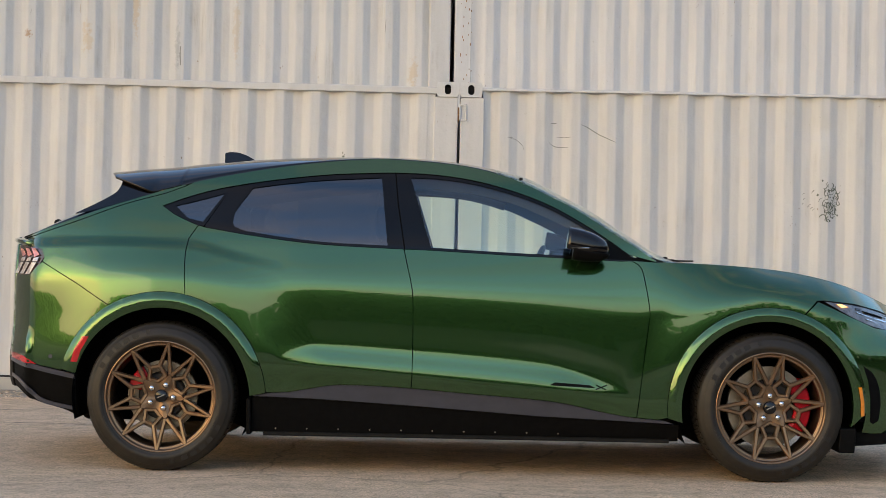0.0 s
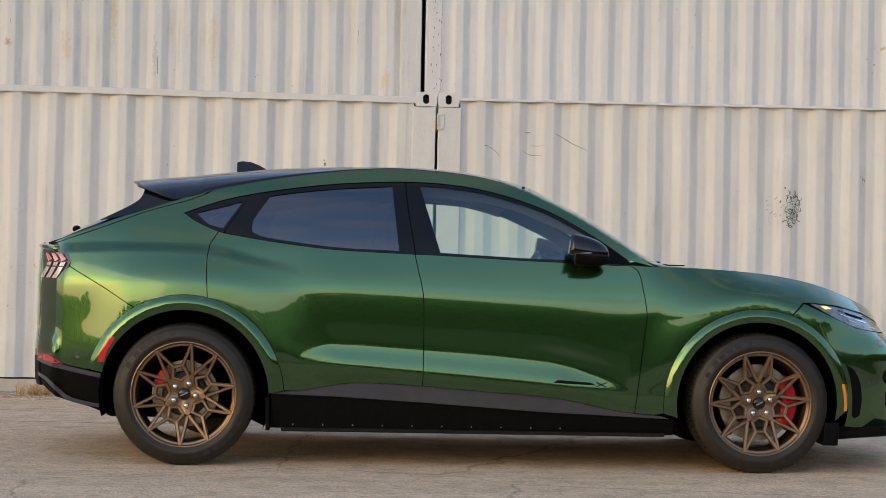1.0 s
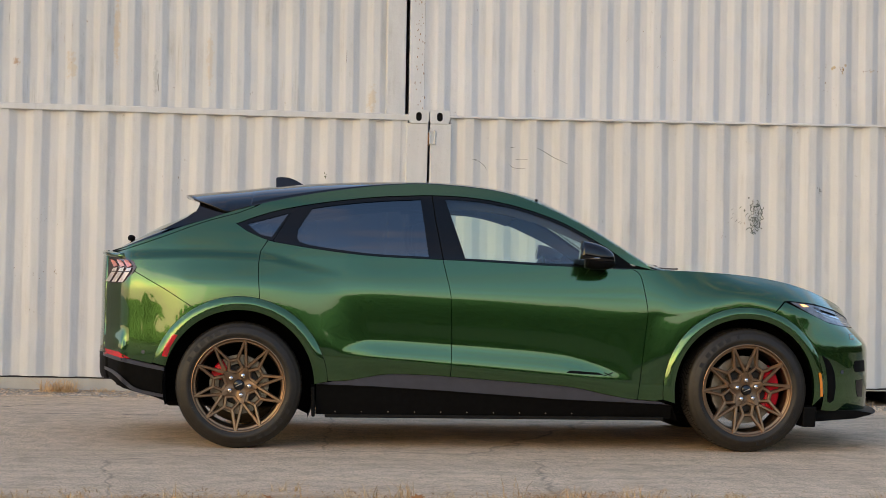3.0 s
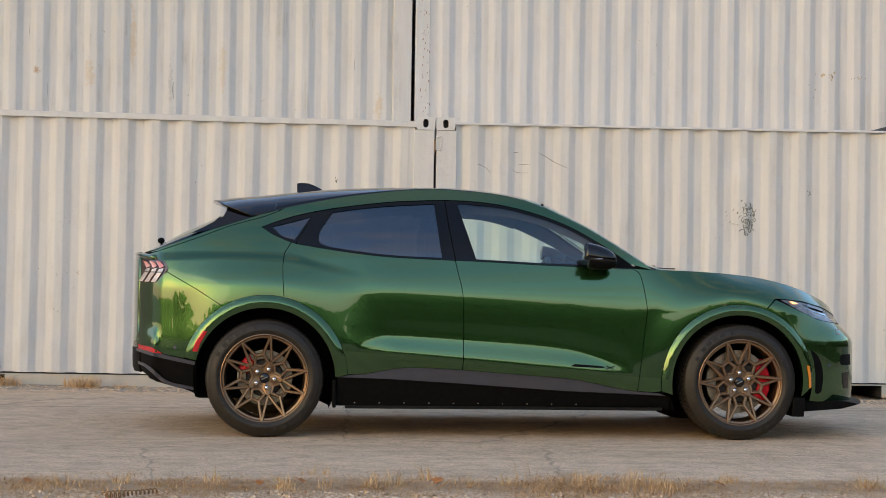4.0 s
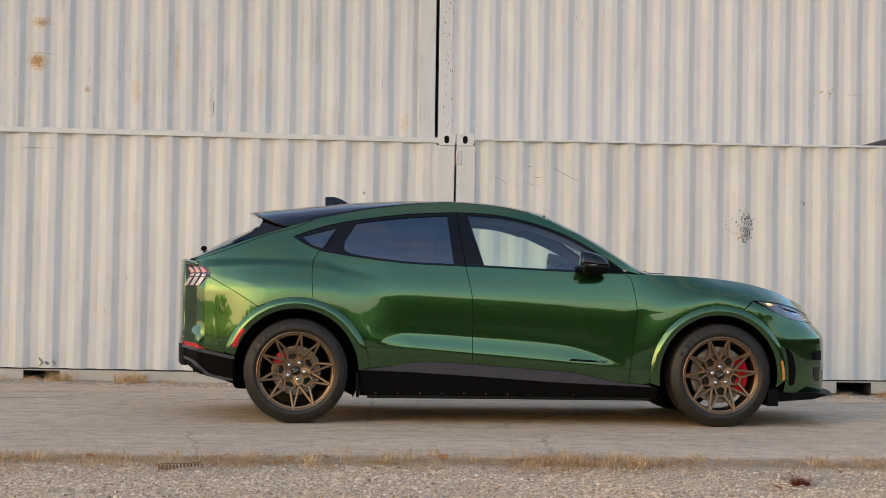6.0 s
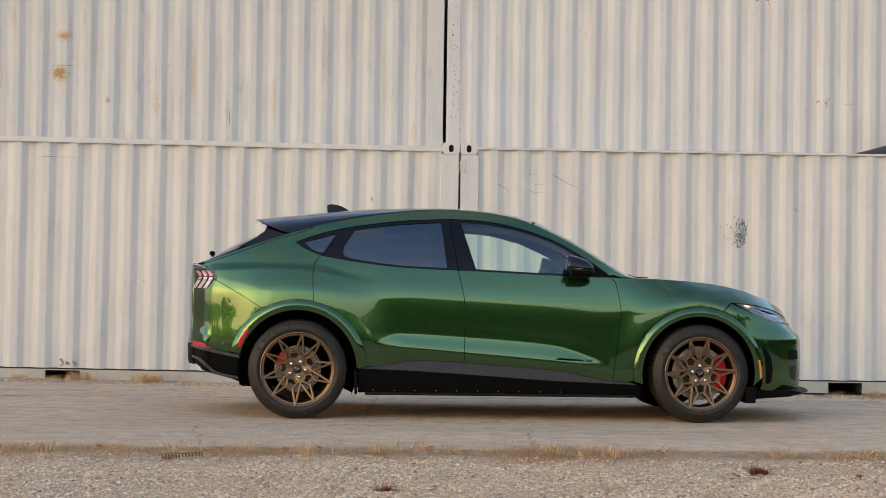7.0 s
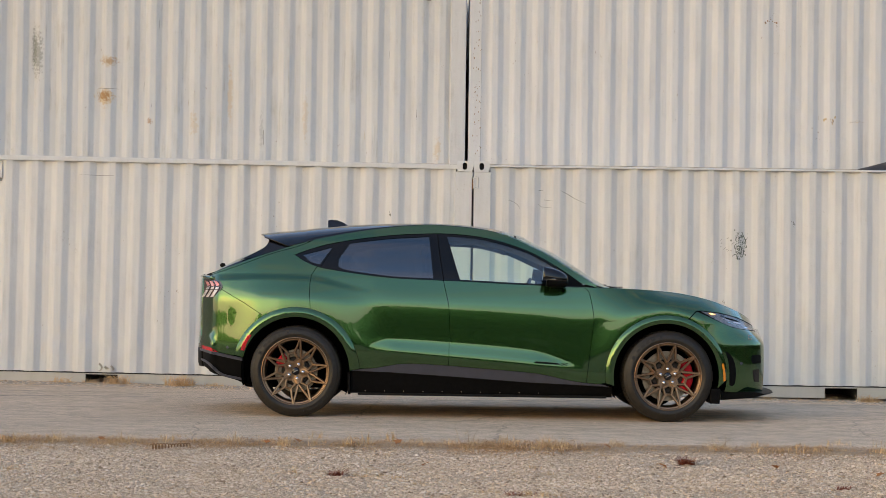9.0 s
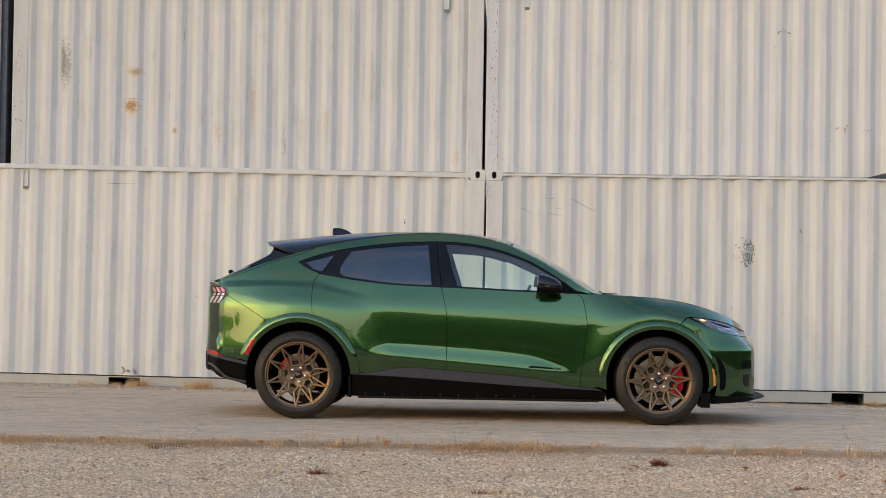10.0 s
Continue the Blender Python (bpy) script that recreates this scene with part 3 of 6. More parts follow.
def hood_top(x):
    return pchip((2.30, 2.44, 2.60, 2.83, 3.06, 3.214, 3.37, 3.526, 3.643, 3.77, 3.83), (1.075, 1.069, 1.066, 1.056, 1.037, 1.012, 0.973, 0.917, 0.866, 0.788, 0.735), x)


def flare(x, z):
    """The haunches swell towards the wheel arches, and the bumper foot juts out below the tail lamp."""
    low = smoothstep(0.36, 0.60, z)
    out = 0.018 * low * (1 - smoothstep(0.45, 0.82, np.hypot(x, z - 0.365))) * smoothstep(-0.62, -0.30, x)
    out = out + 0.010 * low * (1 - smoothstep(0.48, 0.70, np.hypot(x - 2.975, z - 0.365)))
    return out + 0.045 * smoothstep(-0.645, -0.69, x) * smoothstep(0.70, 0.57, z)


def side_y(x, z):
    """Half width of the body side at x and height z."""
    x, z = np.asarray(x, float), np.asarray(z, float)
    zb = pchip((0.4, 0.53, 0.76, 1.23, 1.86, 2.31, 2.5), (0.545, 0.550, 0.531, 0.492, 0.441, 0.410, 0.40), x)
    zt = pchip((0.4, 0.53, 0.76, 1.23, 1.86, 2.22, 2.31, 2.5), (0.565, 0.570, 0.643, 0.623, 0.575, 0.47, 0.435, 0.43), x)
    zs = pchip((-0.8, 0.0, 0.54, 0.76, 1.22, 1.85, 2.37, 2.59, 2.81, 2.96, 3.3, 3.8), (0.90, 0.93, 0.885, 0.900, 0.880, 0.841, 0.790, 0.805, 0.855, 0.885, 0.80, 0.62), x)
    lead = 0.55 + 0.50 * np.clip(0.82 - z, -0.1, 0.26)
    amp = smoothstep(lead - 0.14, lead + 0.14, x) * smoothstep(2.34, 1.9, x)
    low = zb - 0.10
    mid = 0.5 * (zt + zs)
    d = pchip((0.17, low, zb, zt, mid, zs, 1.10, 1.38, 1.60), (0.070, 0.014, 0.002 - 0.018 * amp, 0.002 + 0.002 * amp, 0.0058, 0.010, 0.062, 0.208, 0.365), z)
    zc = pchip((-0.8, -0.26, 0.106, 0.366, 0.70), (1.112, 1.132, 1.124, 1.066, 0.995), x)
    d = d + pchip((-0.8, 0.0, 0.32, 0.62), (0.024, 0.022, 0.010, 0.0), x) * smoothstep(zc - 0.040, zc + 0.020, z)
    top = hood_top(x)
    r = np.clip((z - zs) / np.maximum(top - zs, 0.02), 0, 0.992)
    df = np.where(z > zs, 0.010 + (0.055 + 0.115 * smoothstep(2.40, 3.05, x)) * r ** 1.9, d)
    b = smoothstep(2.30, 2.50, x)
    return half_width(x, z) - (d * (1 - b) + df * b) + flare(x, z)


def arch_swell(x, z):
    """The wheel-arch mouldings stand proud of the side."""
    out = np.zeros(np.shape(x))
    for xc, ri, ro in ((0.0, 0.436, 0.513), (2.975, 0.424, 0.490)):
        s = (np.hypot(x - xc, z - 0.365) - ri) / (ro - ri)
        out = np.where((s > -0.3) & (s < 1.3), 0.008 + 0.017 * np.sin(math.pi * np.clip(s * 0.9 + 0.1, 0, 1)), out)
    return out


RAIL = spline([(-0.80, 1.122), (-0.74, 1.135), (-0.56, 1.201), (-0.34, 1.285), (-0.194, 1.333), (-0.08, 1.371), (0.026, 1.403), (0.173, 1.443), (0.469, 1.503), (0.765, 1.545), (0.99, 1.564), (1.10, 1.566), (1.33, 1.552), (1.514, 1.529), (1.703, 1.480), (1.894, 1.394), (2.046, 1.315), (2.20, 1.217), (2.352, 1.120), (2.43, 1.066)], 0.05)
RX, RZ = np.array(RAIL).T


def rail_z(x):
    return np.interp(x, RX, RZ)


def crown_z(x):
    """Height of the roof, windscreen and tailgate on the centre line."""
    return pchip((-0.86, -0.80, -0.70, -0.518, -0.36, -0.30, 0.018, 0.25, 0.483, 0.795, 1.147, 1.383, 1.58, 1.778, 1.978, 2.137, 2.298, 2.458, 2.56), (1.132, 1.142, 1.190, 1.292, 1.362, 1.395, 1.524, 1.551, 1.571, 1.584, 1.587, 1.577, 1.553, 1.511, 1.416, 1.336, 1.234, 1.132, 1.066), x)


def surface(name, poly, material, parent, off=0.0, turn=0.014, step=(0.035, 0.03), label="", swell=False, inset=0.0, func=side_y):
    """A panel of the body side: a polygon in x and z, cut into a fine grid, laid on the side and turned in along its edge, on both sides of the car."""
    pts = [poly[0]]
    for p in poly[1:]:
        if math.dist(p, pts[-1]) > 1e-4:
            pts.append(p)
    if math.dist(pts[0], pts[-1]) < 1e-4:
        pts.pop()
    a = np.array(pts, float)
    area = 0.5 * np.sum(a[:, 0] * np.roll(a[:, 1], -1) - np.roll(a[:, 0], -1) * a[:, 1])
    if area < 0:
        a = a[::-1]
    if inset:
        e0, e1 = a - np.roll(a, 1, 0), np.roll(a, -1, 0) - a
        n0 = np.stack([-e0[:, 1], e0[:, 0]], 1) / np.linalg.norm(e0, axis=1)[:, None]
        n1 = np.stack([-e1[:, 1], e1[:, 0]], 1) / np.linalg.norm(e1, axis=1)[:, None]
        mid = n0 + n1
        a = a + mid / np.maximum((mid * n0).sum(1), 0.6)[:, None] * inset
    bm = bmesh.new()
    f = bm.faces.new([bm.verts.new((x, 0, z)) for x, z in a])
    f.normal_update()
    bmesh.ops.triangulate(bm, faces=[f], ngon_method="EAR_CLIP")
    lo, hi = a.min(0), a.max(0)
    for axis, k, st in (((1, 0, 0), 0, step[0]), ((0, 0, 1), 1, step[1])):
        n = int((hi[k] - lo[k]) / st)
        for i in range(1, n + 1):
            c = lo[k] + (hi[k] - lo[k]) * i / (n + 1)
            co = (c, 0, 0) if k == 0 else (0, 0, c)
            bmesh.ops.bisect_plane(bm, geom=bm.verts[:] + bm.edges[:] + bm.faces[:], plane_co=co, plane_no=axis, dist=1e-5)
    bm.verts.ensure_lookup_table()
    x = np.array([v.co.x for v in bm.verts])
    z = np.array([v.co.z for v in bm.verts])

    def depth(px, pz):
        d = func(px, pz) + off
        return d + arch_swell(px, pz) if swell else d

    y = depth(x, z)
    h = 0.003
    gx = (depth(x + h, z) - depth(x - h, z)) / (2 * h)
    gz = (depth(x, z + h) - depth(x, z - h)) / (2 * h)
    nrm = np.stack([-gx, -np.ones_like(gx), -gz], 1)
    nrm /= np.linalg.norm(nrm, axis=1)[:, None]
    for v, yy in zip(bm.verts, y):
        v.co.y = -yy
    verts = [tuple(v.co) for v in bm.verts]
    faces = [[v.index for v in f.verts] for f in bm.faces]
    bm.normal_update()
    faces = [fc if f.normal.y < 0 else fc[::-1] for fc, f in zip(faces, bm.faces)]
    rim = [[v.index for v in e.verts] for e in bm.edges if len(e.link_faces) == 1]
    bm.free()
    back, lnorm = {}, [nrm[i] for fc in faces for i in fc]
    for i, j in rim:
        for k in (i, j):
            if k not in back:
                back[k] = len(verts)
                verts.append(verts[k])
                verts.append((verts[k][0], verts[k][1] + turn, verts[k][2]))
    for i, j in rim:
        faces.append([back[i], back[j], back[j] + 1, back[i] + 1])
        e = np.array(verts[j]) - np.array(verts[i])
        n = np.cross(e, (0, 1, 0))
        n = n / (np.linalg.norm(n) or 1)
        lnorm += [n] * 4
    made = []
    for s in (1, -1):
        me = bpy.data.meshes.new(name)
        if s == 1:
            me.from_pydata(verts, [], faces)
            ln = lnorm
        else:
            me.from_pydata([(vx, -vy, vz) for vx, vy, vz in verts], [], [fc[::-1] for fc in faces])
            ln, i = [], 0
            for fc in faces:
                ln += [n * np.array((1, -1, 1)) for n in lnorm[i : i + len(fc)][::-1]]
                i += len(fc)
        me.materials.append(material)
        me.shade_smooth()
        me.normals_split_custom_set([tuple(map(float, n)) for n in ln])
        ob = new(name, me)
        ob.parent = parent
        tagged(ob, label)
        made.append(ob)
    return made


def top_grid(name, xs, edge, material, parent, nv=16, lift=0.0, power=2.2, label="", crown=None, rail=None, thick=0.012):
    """A surface over the car from rail to rail, curved across."""
    crown, rail = crown or crown_z, rail or rail_z
    verts, faces = [], []
    for x in xs:
        e, c, r = float(edge(x)), float(crown(np.array(x))), float(rail(x))
        for j in range(nv + 1):
            u = 2 * j / nv - 1
            verts.append((x, u * e, c - (c - r) * abs(u) ** (power(x) if callable(power) else power) + lift))
    for i in range(len(xs) - 1):
        for j in range(nv):
            a = i * (nv + 1) + j
            faces.append((a, a + nv + 1, a + nv + 2, a + 1))
    me = bpy.data.meshes.new(name)
    me.from_pydata(verts, [], faces)
    me.materials.append(material)
    me.shade_smooth()
    ob = new(name, me)
    sol = ob.modifiers.new("thickness", "SOLIDIFY")
    sol.thickness, sol.offset = thick, -1
    ob.parent = parent
    return tagged(ob, label)


def arc(xc, r, a0, a1, n=40):
    return [(xc + r * math.cos(radians(a0 + (a1 - a0) * i / n)), 0.365 + r * math.sin(radians(a0 + (a1 - a0) * i / n))) for i in range(n + 1)]


car = thing("car", "dark green metallic electric crossover with bronze wheels parked on the lane", "car", (0, 0, 0))

DLO_TOP = spline([(-0.033, 1.303), (0.101, 1.353), (0.247, 1.395), (0.466, 1.436), (0.759, 1.474), (0.98, 1.488), (1.128, 1.493), (1.313, 1.487), (1.499, 1.464), (1.686, 1.419), (1.874, 1.352), (2.024, 1.274), (2.175, 1.180), (2.327, 1.073)], 0.04)
DLO_LOW = spline([(2.327, 1.073), (2.252, 1.070), (2.027, 1.079), (1.728, 1.088), (1.311, 1.106), (1.134, 1.111), (0.764, 1.126), (0.47, 1.157), (0.25, 1.190), (0.154, 1.209), (0.03, 1.262), (-0.033, 1.303)], 0.04)
ROCKER = spline([(0.448, 0.377), (0.549, 0.392), (0.621, 0.396), (0.765, 0.422), (0.874, 0.437), (1.128, 0.432), (1.494, 0.407), (1.861, 0.381), (2.008, 0.361), (2.156, 0.329), (2.304, 0.305), (2.471, 0.292)], 0.04)
SEAM_MID = spline([(1.178, 1.109), (1.200, 1.014), (1.224, 0.905), (1.230, 0.76), (1.230, 0.47), (1.226, 0.426)], 0.04)
SEAM_REAR = spline([(0.154, 1.209), (0.112, 1.143), (0.103, 1.071), (0.104, 0.999), (0.113, 0.866)], 0.04)
SEAM_FRONT = spline([(2.300, 1.0725), (2.346, 1.040), (2.369, 0.957), (2.390, 0.828), (2.387, 0.773), (2.370, 0.627), (2.354, 0.480), (2.335, 0.303)], 0.015)
BUMPER_SEAM = [(-0.262, 0.806), (-0.431, 0.912), (-0.615, 1.014)]
HATCH_SEAM = spline([(-0.775, 1.118), (-0.683, 1.142), (-0.466, 1.217), (-0.228, 1.308), (-0.021, 1.369), (0.046, 1.396), (0.075, 1.408)], 0.05)
TAIL = [(-0.615, 1.014), (-0.607, 1.035), (-0.625, 1.072), (-0.69, 1.098), (-0.775, 1.112), (-0.80, 1.114)]


def between(path, key, lo, hi):
    return [p for p in path if lo <= p[key] <= hi]


low_r = [p for p in DLO_LOW if 0.156 < p[0] < 1.176]
low_f = [p for p in DLO_LOW if 1.181 < p[0] < 2.299]
G = 0.0021
surface("front_door", SEAM_MID[::-1] + low_f[::-1] + SEAM_FRONT + [p for p in ROCKER[::-1] if 1.24 < p[0] < 2.32], PAINT, car, inset=G, step=(0.03, 0.011), label="green metallic front door")
surface("rear_door", SEAM_REAR[::-1] + low_r[::-1] + SEAM_MID + [p for p in ROCKER[::-1] if 0.53 < p[0] < 1.21] + arc(0, 0.513, 3.0, 77.5), PAINT, car, inset=G, step=(0.022, 0.010), label="green metallic rear door")
quarter = SEAM_REAR + arc(0, 0.513, 77.5, 120.5)[1:-1] + BUMPER_SEAM + TAIL + HATCH_SEAM + [p for p in RAIL if p[0] > 0.09] + [(2.40, 1.0725)] + DLO_TOP[::-1][1:] + [p for p in DLO_LOW[::-1] if -0.03 < p[0] < 0.15]
surface("quarter_panel", quarter, PAINT, car, inset=G, step=(0.03, 0.012), label="green metallic quarter panel and roof rail")
surface("tailgate_side", HATCH_SEAM[1:] + [p for p in RAIL[::-1] if -0.77 < p[0] < 0.07], PAINT, car, inset=0.0018, step=(0.03, 0.02), label="green strip along the tailgate")
HOOD_EDGE = [(x, float(hood_top(np.array(x))) - 0.0015) for x in np.linspace(2.42, 3.765, 40)]
LAMP_TOP = [(3.765, 0.770), (3.70, 0.790), (3.571, 0.842), (3.418, 0.878), (3.251, 0.894), (3.212, 0.892)]
surface("front_wing", SEAM_FRONT[::-1] + HOOD_EDGE + LAMP_TOP + [(3.145, 0.825)] + arc(2.975, 0.490, 70, 187) + [(2.44, 0.295)], PAINT, car, inset=G, step=(0.03, 0.016), label="green metallic front wing")
LAMP_LOW = [(3.225, 0.888), (3.381, 0.819), (3.515, 0.765), (3.61, 0.748), (3.70, 0.735), (3.80, 0.720)]
surface("front_bumper_side", [(3.148, 0.823), (3.214, 0.889)] + LAMP_LOW + [(3.81, 0.6), (3.81, 0.4), (3.80, 0.235), (3.50, 0.240)] + arc(2.975, 0.490, -14, 69), PAINT, car, inset=G, step=(0.02, 0.025), label="green front bumper corner")
surface("rear_bumper_side", BUMPER_SEAM + [(-0.635, 0.996), (-0.69, 0.945), (-0.80, 0.945), (-0.815, 0.75), (-0.81, 0.535), (-0.675, 0.514), (-0.496, 0.480)] + arc(0, 0.513, 166, 121), PAINT, car, inset=G, step=(0.018, 0.025), label="green rear bumper corner")
surface("wheel_arch", arc(0, 0.513, 3, 166) + arc(0, 0.436, 166, 1.5), PAINT, car, off=0.0, swell=True, step=(0.03, 0.03), turn=0.05, label="green wheel arch moulding")
surface("wheel_arch", arc(2.975, 0.490, -2, 187) + arc(2.975, 0.424, 191, -12), PAINT, car, swell=True, step=(0.03, 0.03), turn=0.05, label="green wheel arch moulding")

# dark inner shell behind the panel joints
surface("inner_shell", [(-0.78, 0.50)] + arc(0, 0.46, 162, 2) + [(0.5, 0.30), (2.48, 0.28)] + arc(2.975, 0.45, 188, -8) + [(3.76, 0.26), (3.76, 0.74), (3.6, 0.83), (3.2, 0.98), (2.9, 1.03), (2.42, 1.050), (2.25, 1.068), (1.3, 1.113), (0.764, 1.132), (0.47, 1.163), (0.25, 1.196), (0.14, 1.222), (-0.05, 1.305), (-0.4, 1.235), (-0.78, 1.10)], DARK_VOID, car, off=-0.022, step=(0.08, 0.06), turn=0.004)
surface("inner_rail", [p for p in RAIL if 0.0 < p[0] < 2.36][::-1] + [p for p in DLO_TOP if 0.05 < p[0] < 2.25], DARK_VOID, car, off=-0.025, step=(0.08, 0.06), turn=0.004)

surface("inner_rail", [(x, z - 0.03) for x, z in HATCH_SEAM] + [(x, z + 0.018) for x, z in HATCH_SEAM[::-1]], DARK_VOID, car, off=-0.020, step=(0.08, 0.06), turn=0.004)

# rocker and sill
surface("rocker_cladding", ROCKER + [(2.52, 0.275), (2.315, 0.283), (1.859, 0.300), (1.23, 0.340), (0.765, 0.365), (0.45, 0.374)], GREY_SATIN, car, off=-0.004, inset=0.001, label="grey satin rocker cladding")
surface("side_sill", [(0.448, 0.372), (0.765, 0.362), (1.23, 0.337), (1.859, 0.297), (2.315, 0.280), (2.545, 0.268), (2.545, 0.187), (2.241, 0.183), (1.238, 0.190), (0.59, 0.193), (0.446, 0.195)], BLACK_MATT, car, off=-0.016, turn=0.12, label="black plastic sill")
surface("lower_rear_bumper", [(-0.812, 0.531), (-0.675, 0.510), (-0.496, 0.476), (-0.425, 0.462), (-0.425, 0.262), (-0.496, 0.288), (-0.676, 0.329), (-0.766, 0.385), (-0.80, 0.44)], BLACK_MATT, car, off=-0.004, turn=0.05, label="black plastic lower rear bumper")

# side windows
rear_seam_w = [(0.302, 1.400), (0.240, 1.302), (0.180, 1.205)]
tr1 = [p for p in DLO_TOP if p[0] < 0.285]
tr2 = [p for p in DLO_TOP if 0.32 < p[0] < 1.115]
tr3 = [p for p in DLO_TOP if p[0] > 1.13]
lo1 = [p for p in DLO_LOW if p[0] < 0.175]
lo2 = [p for p in DLO_LOW if 0.19 < p[0] < 1.17]
lo3 = [p for p in DLO_LOW if p[0] > 1.19]
PILLAR = [(1.124, 1.4925), (1.141, 1.344), (1.181, 1.1095)]


def ring(outer, hole):
    """Outer loop and hole joined by a slit into one polygon."""
    o, h = list(outer), list(hole)
    ar = lambda q: sum(a[0] * b[1] - b[0] * a[1] for a, b in zip(q, q[1:] + q[:1]))
    if ar(o) < 0:
        o = o[::-1]
    if ar(h) > 0:
        h = h[::-1]
    i, j = min(((i, j) for i in range(len(o)) for j in range(len(h))), key=lambda ij: math.dist(o[ij[0]], h[ij[1]]))
    e = 0.00015
    hs = h[j:] + h[:j]
    return o[:i] + [o[i]] + hs + [(hs[0][0] + e, hs[0][1] + e), (o[i][0] + e, o[i][1] + e)] + o[i + 1 :]


QUARTER_GLASS = [(0.029, 1.304), (0.174, 1.342), (0.272, 1.371), (0.224, 1.300), (0.174, 1.226), (0.10, 1.243)]
REAR_GLASS = spline([(0.411, 1.402), (0.539, 1.422), (0.760, 1.448), (1.055, 1.468)], 0.06) + spline([(1.096, 1.125), (0.764, 1.138), (0.47, 1.172), (0.37, 1.190), (0.335, 1.205), (0.323, 1.225), (0.329, 1.276), (0.411, 1.402)], 0.04)[:-1]
FRONT_GLASS = [(1.202, 1.470)] + spline([(1.230, 1.471), (1.314, 1.468), (1.500, 1.446), (1.686, 1.400), (1.874, 1.334), (2.020, 1.258), (2.19, 1.155), (2.25, 1.092)], 0.05) + [(2.20, 1.083), (2.008, 1.092), (1.728, 1.100), (1.311, 1.119)]
surface("window_trim", ring(tr1 + rear_seam_w + lo1, QUARTER_GLASS), TRIM_GLOSS, car, off=-0.006, turn=0.02, step=(0.05, 0.05), label="black window trim")
surface("window_trim", ring([(0.303, 1.402)] + tr2 + PILLAR + lo2 + [(0.184, 1.204), (0.244, 1.302)], REAR_GLASS), TRIM_GLOSS, car, off=-0.006, turn=0.02, step=(0.05, 0.05), label="gloss black window trim")
surface("window_trim", ring([PILLAR[2], PILLAR[1], PILLAR[0]] + tr3 + lo3, FRONT_GLASS), TRIM_GLOSS, car, off=-0.006, turn=0.02, step=(0.05, 0.05), label="gloss black window trim")
surface("pillar_seam", [(x - 0.003, z) for x, z in PILLAR] + [(x + 0.003, z) for x, z in PILLAR[::-1]], DARK_VOID, car, off=-0.0045, turn=0.004, step=(0.1, 0.05))
for poly, m, lb in ((QUARTER_GLASS, TINTED, "tinted quarter window"), (REAR_GLASS, TINTED, "tinted rear window"), (FRONT_GLASS, CLEAR, "clear front window")):
    for ob in surface("side_window", poly, m, car, off=-0.011, turn=0.003, step=(0.06, 0.06), label=lb, inset=-0.004):
        ob.visible_shadow = False


def rail_y(x):
    return float(side_y(np.array(x), np.array(float(rail_z(x))))) - 0.004


# roof, windscreen, tailgate, bonnet
top_grid("roof", [-0.07 + 0.05 * i for i in range(35)], rail_y, BLACK_GLOSS, car, power=lambda x: 4.5 - 2.2 * float(smoothstep(1.0, 1.62, x)), nv=40, label="gloss black glass roof")
ws = top_grid("windscreen", [1.64 + 0.04 * i for i in range(23)], rail_y, CLEAR, car, label="clear windscreen", thick=0.004)
ws.visible_shadow = False
top_grid("rear_window", [-0.79 + 0.04 * i for i in range(13)], rail_y, DARK_GLASS, car, label="dark sloping rear window", thick=0.005)
bon_y = lambda x: float(side_y(np.array(x), hood_top(np.array(x)) - 0.0015)) - 0.002
top_grid("bonnet", [2.44 + 0.035 * i for i in range(38)], bon_y, PAINT, car, crown=lambda x: hood_top(x) + 0.006, rail=lambda x: float(hood_top(np.array(x))) - 0.0015, label="green metallic bonnet")


def end_cap(name, xc, zs, material, front, label, lift=0.0):
    """Front or rear skin between the two corners."""
    verts, faces, n = [], [], 36
    for z in zs:
        lim = float(side_y(np.array(xc), np.array(z)))
        for j in range(n + 1):
            u = 2 * j / n - 1
            if front:
                verts.append((xc + 0.055 * (1 - u * u) + lift, u * lim, z))
            else:
                ends = np.linspace(-0.878, xc, 24)
                verts.append((float(np.interp(abs(u) * lim, side_y(ends, np.full(24, z)), ends)) + lift, u * lim, z))
    for i in range(len(zs) - 1):
        for j in range(n):
            a = i * (n + 1) + j
            faces.append((a, a + 1, a + n + 2, a + n + 1) if front else (a, a + n + 1, a + n + 2, a + 1))
    me = bpy.data.meshes.new(name)
    me.from_pydata(verts, [], faces)
    me.materials.append(material)
    me.shade_smooth()
    ob = new(name, me)
    sol = ob.modifiers.new("thickness", "SOLIDIFY")
    sol.thickness, sol.offset = 0.01, -1
    ob.parent = car
    return tagged(ob, label)


end_cap("front_fascia", 3.80, [0.235 + 0.05 * i for i in range(11)], PAINT, True, "green closed grille panel")
end_cap("rear_fascia", -0.80, [0.535 + 0.05 * i for i in range(13)], PAINT, False, "green tailgate and bumper skin")
end_cap("rear_valance", -0.78, [0.38 + 0.03 * i for i in range(6)], BLACK_MATT, False, "black rear valance")


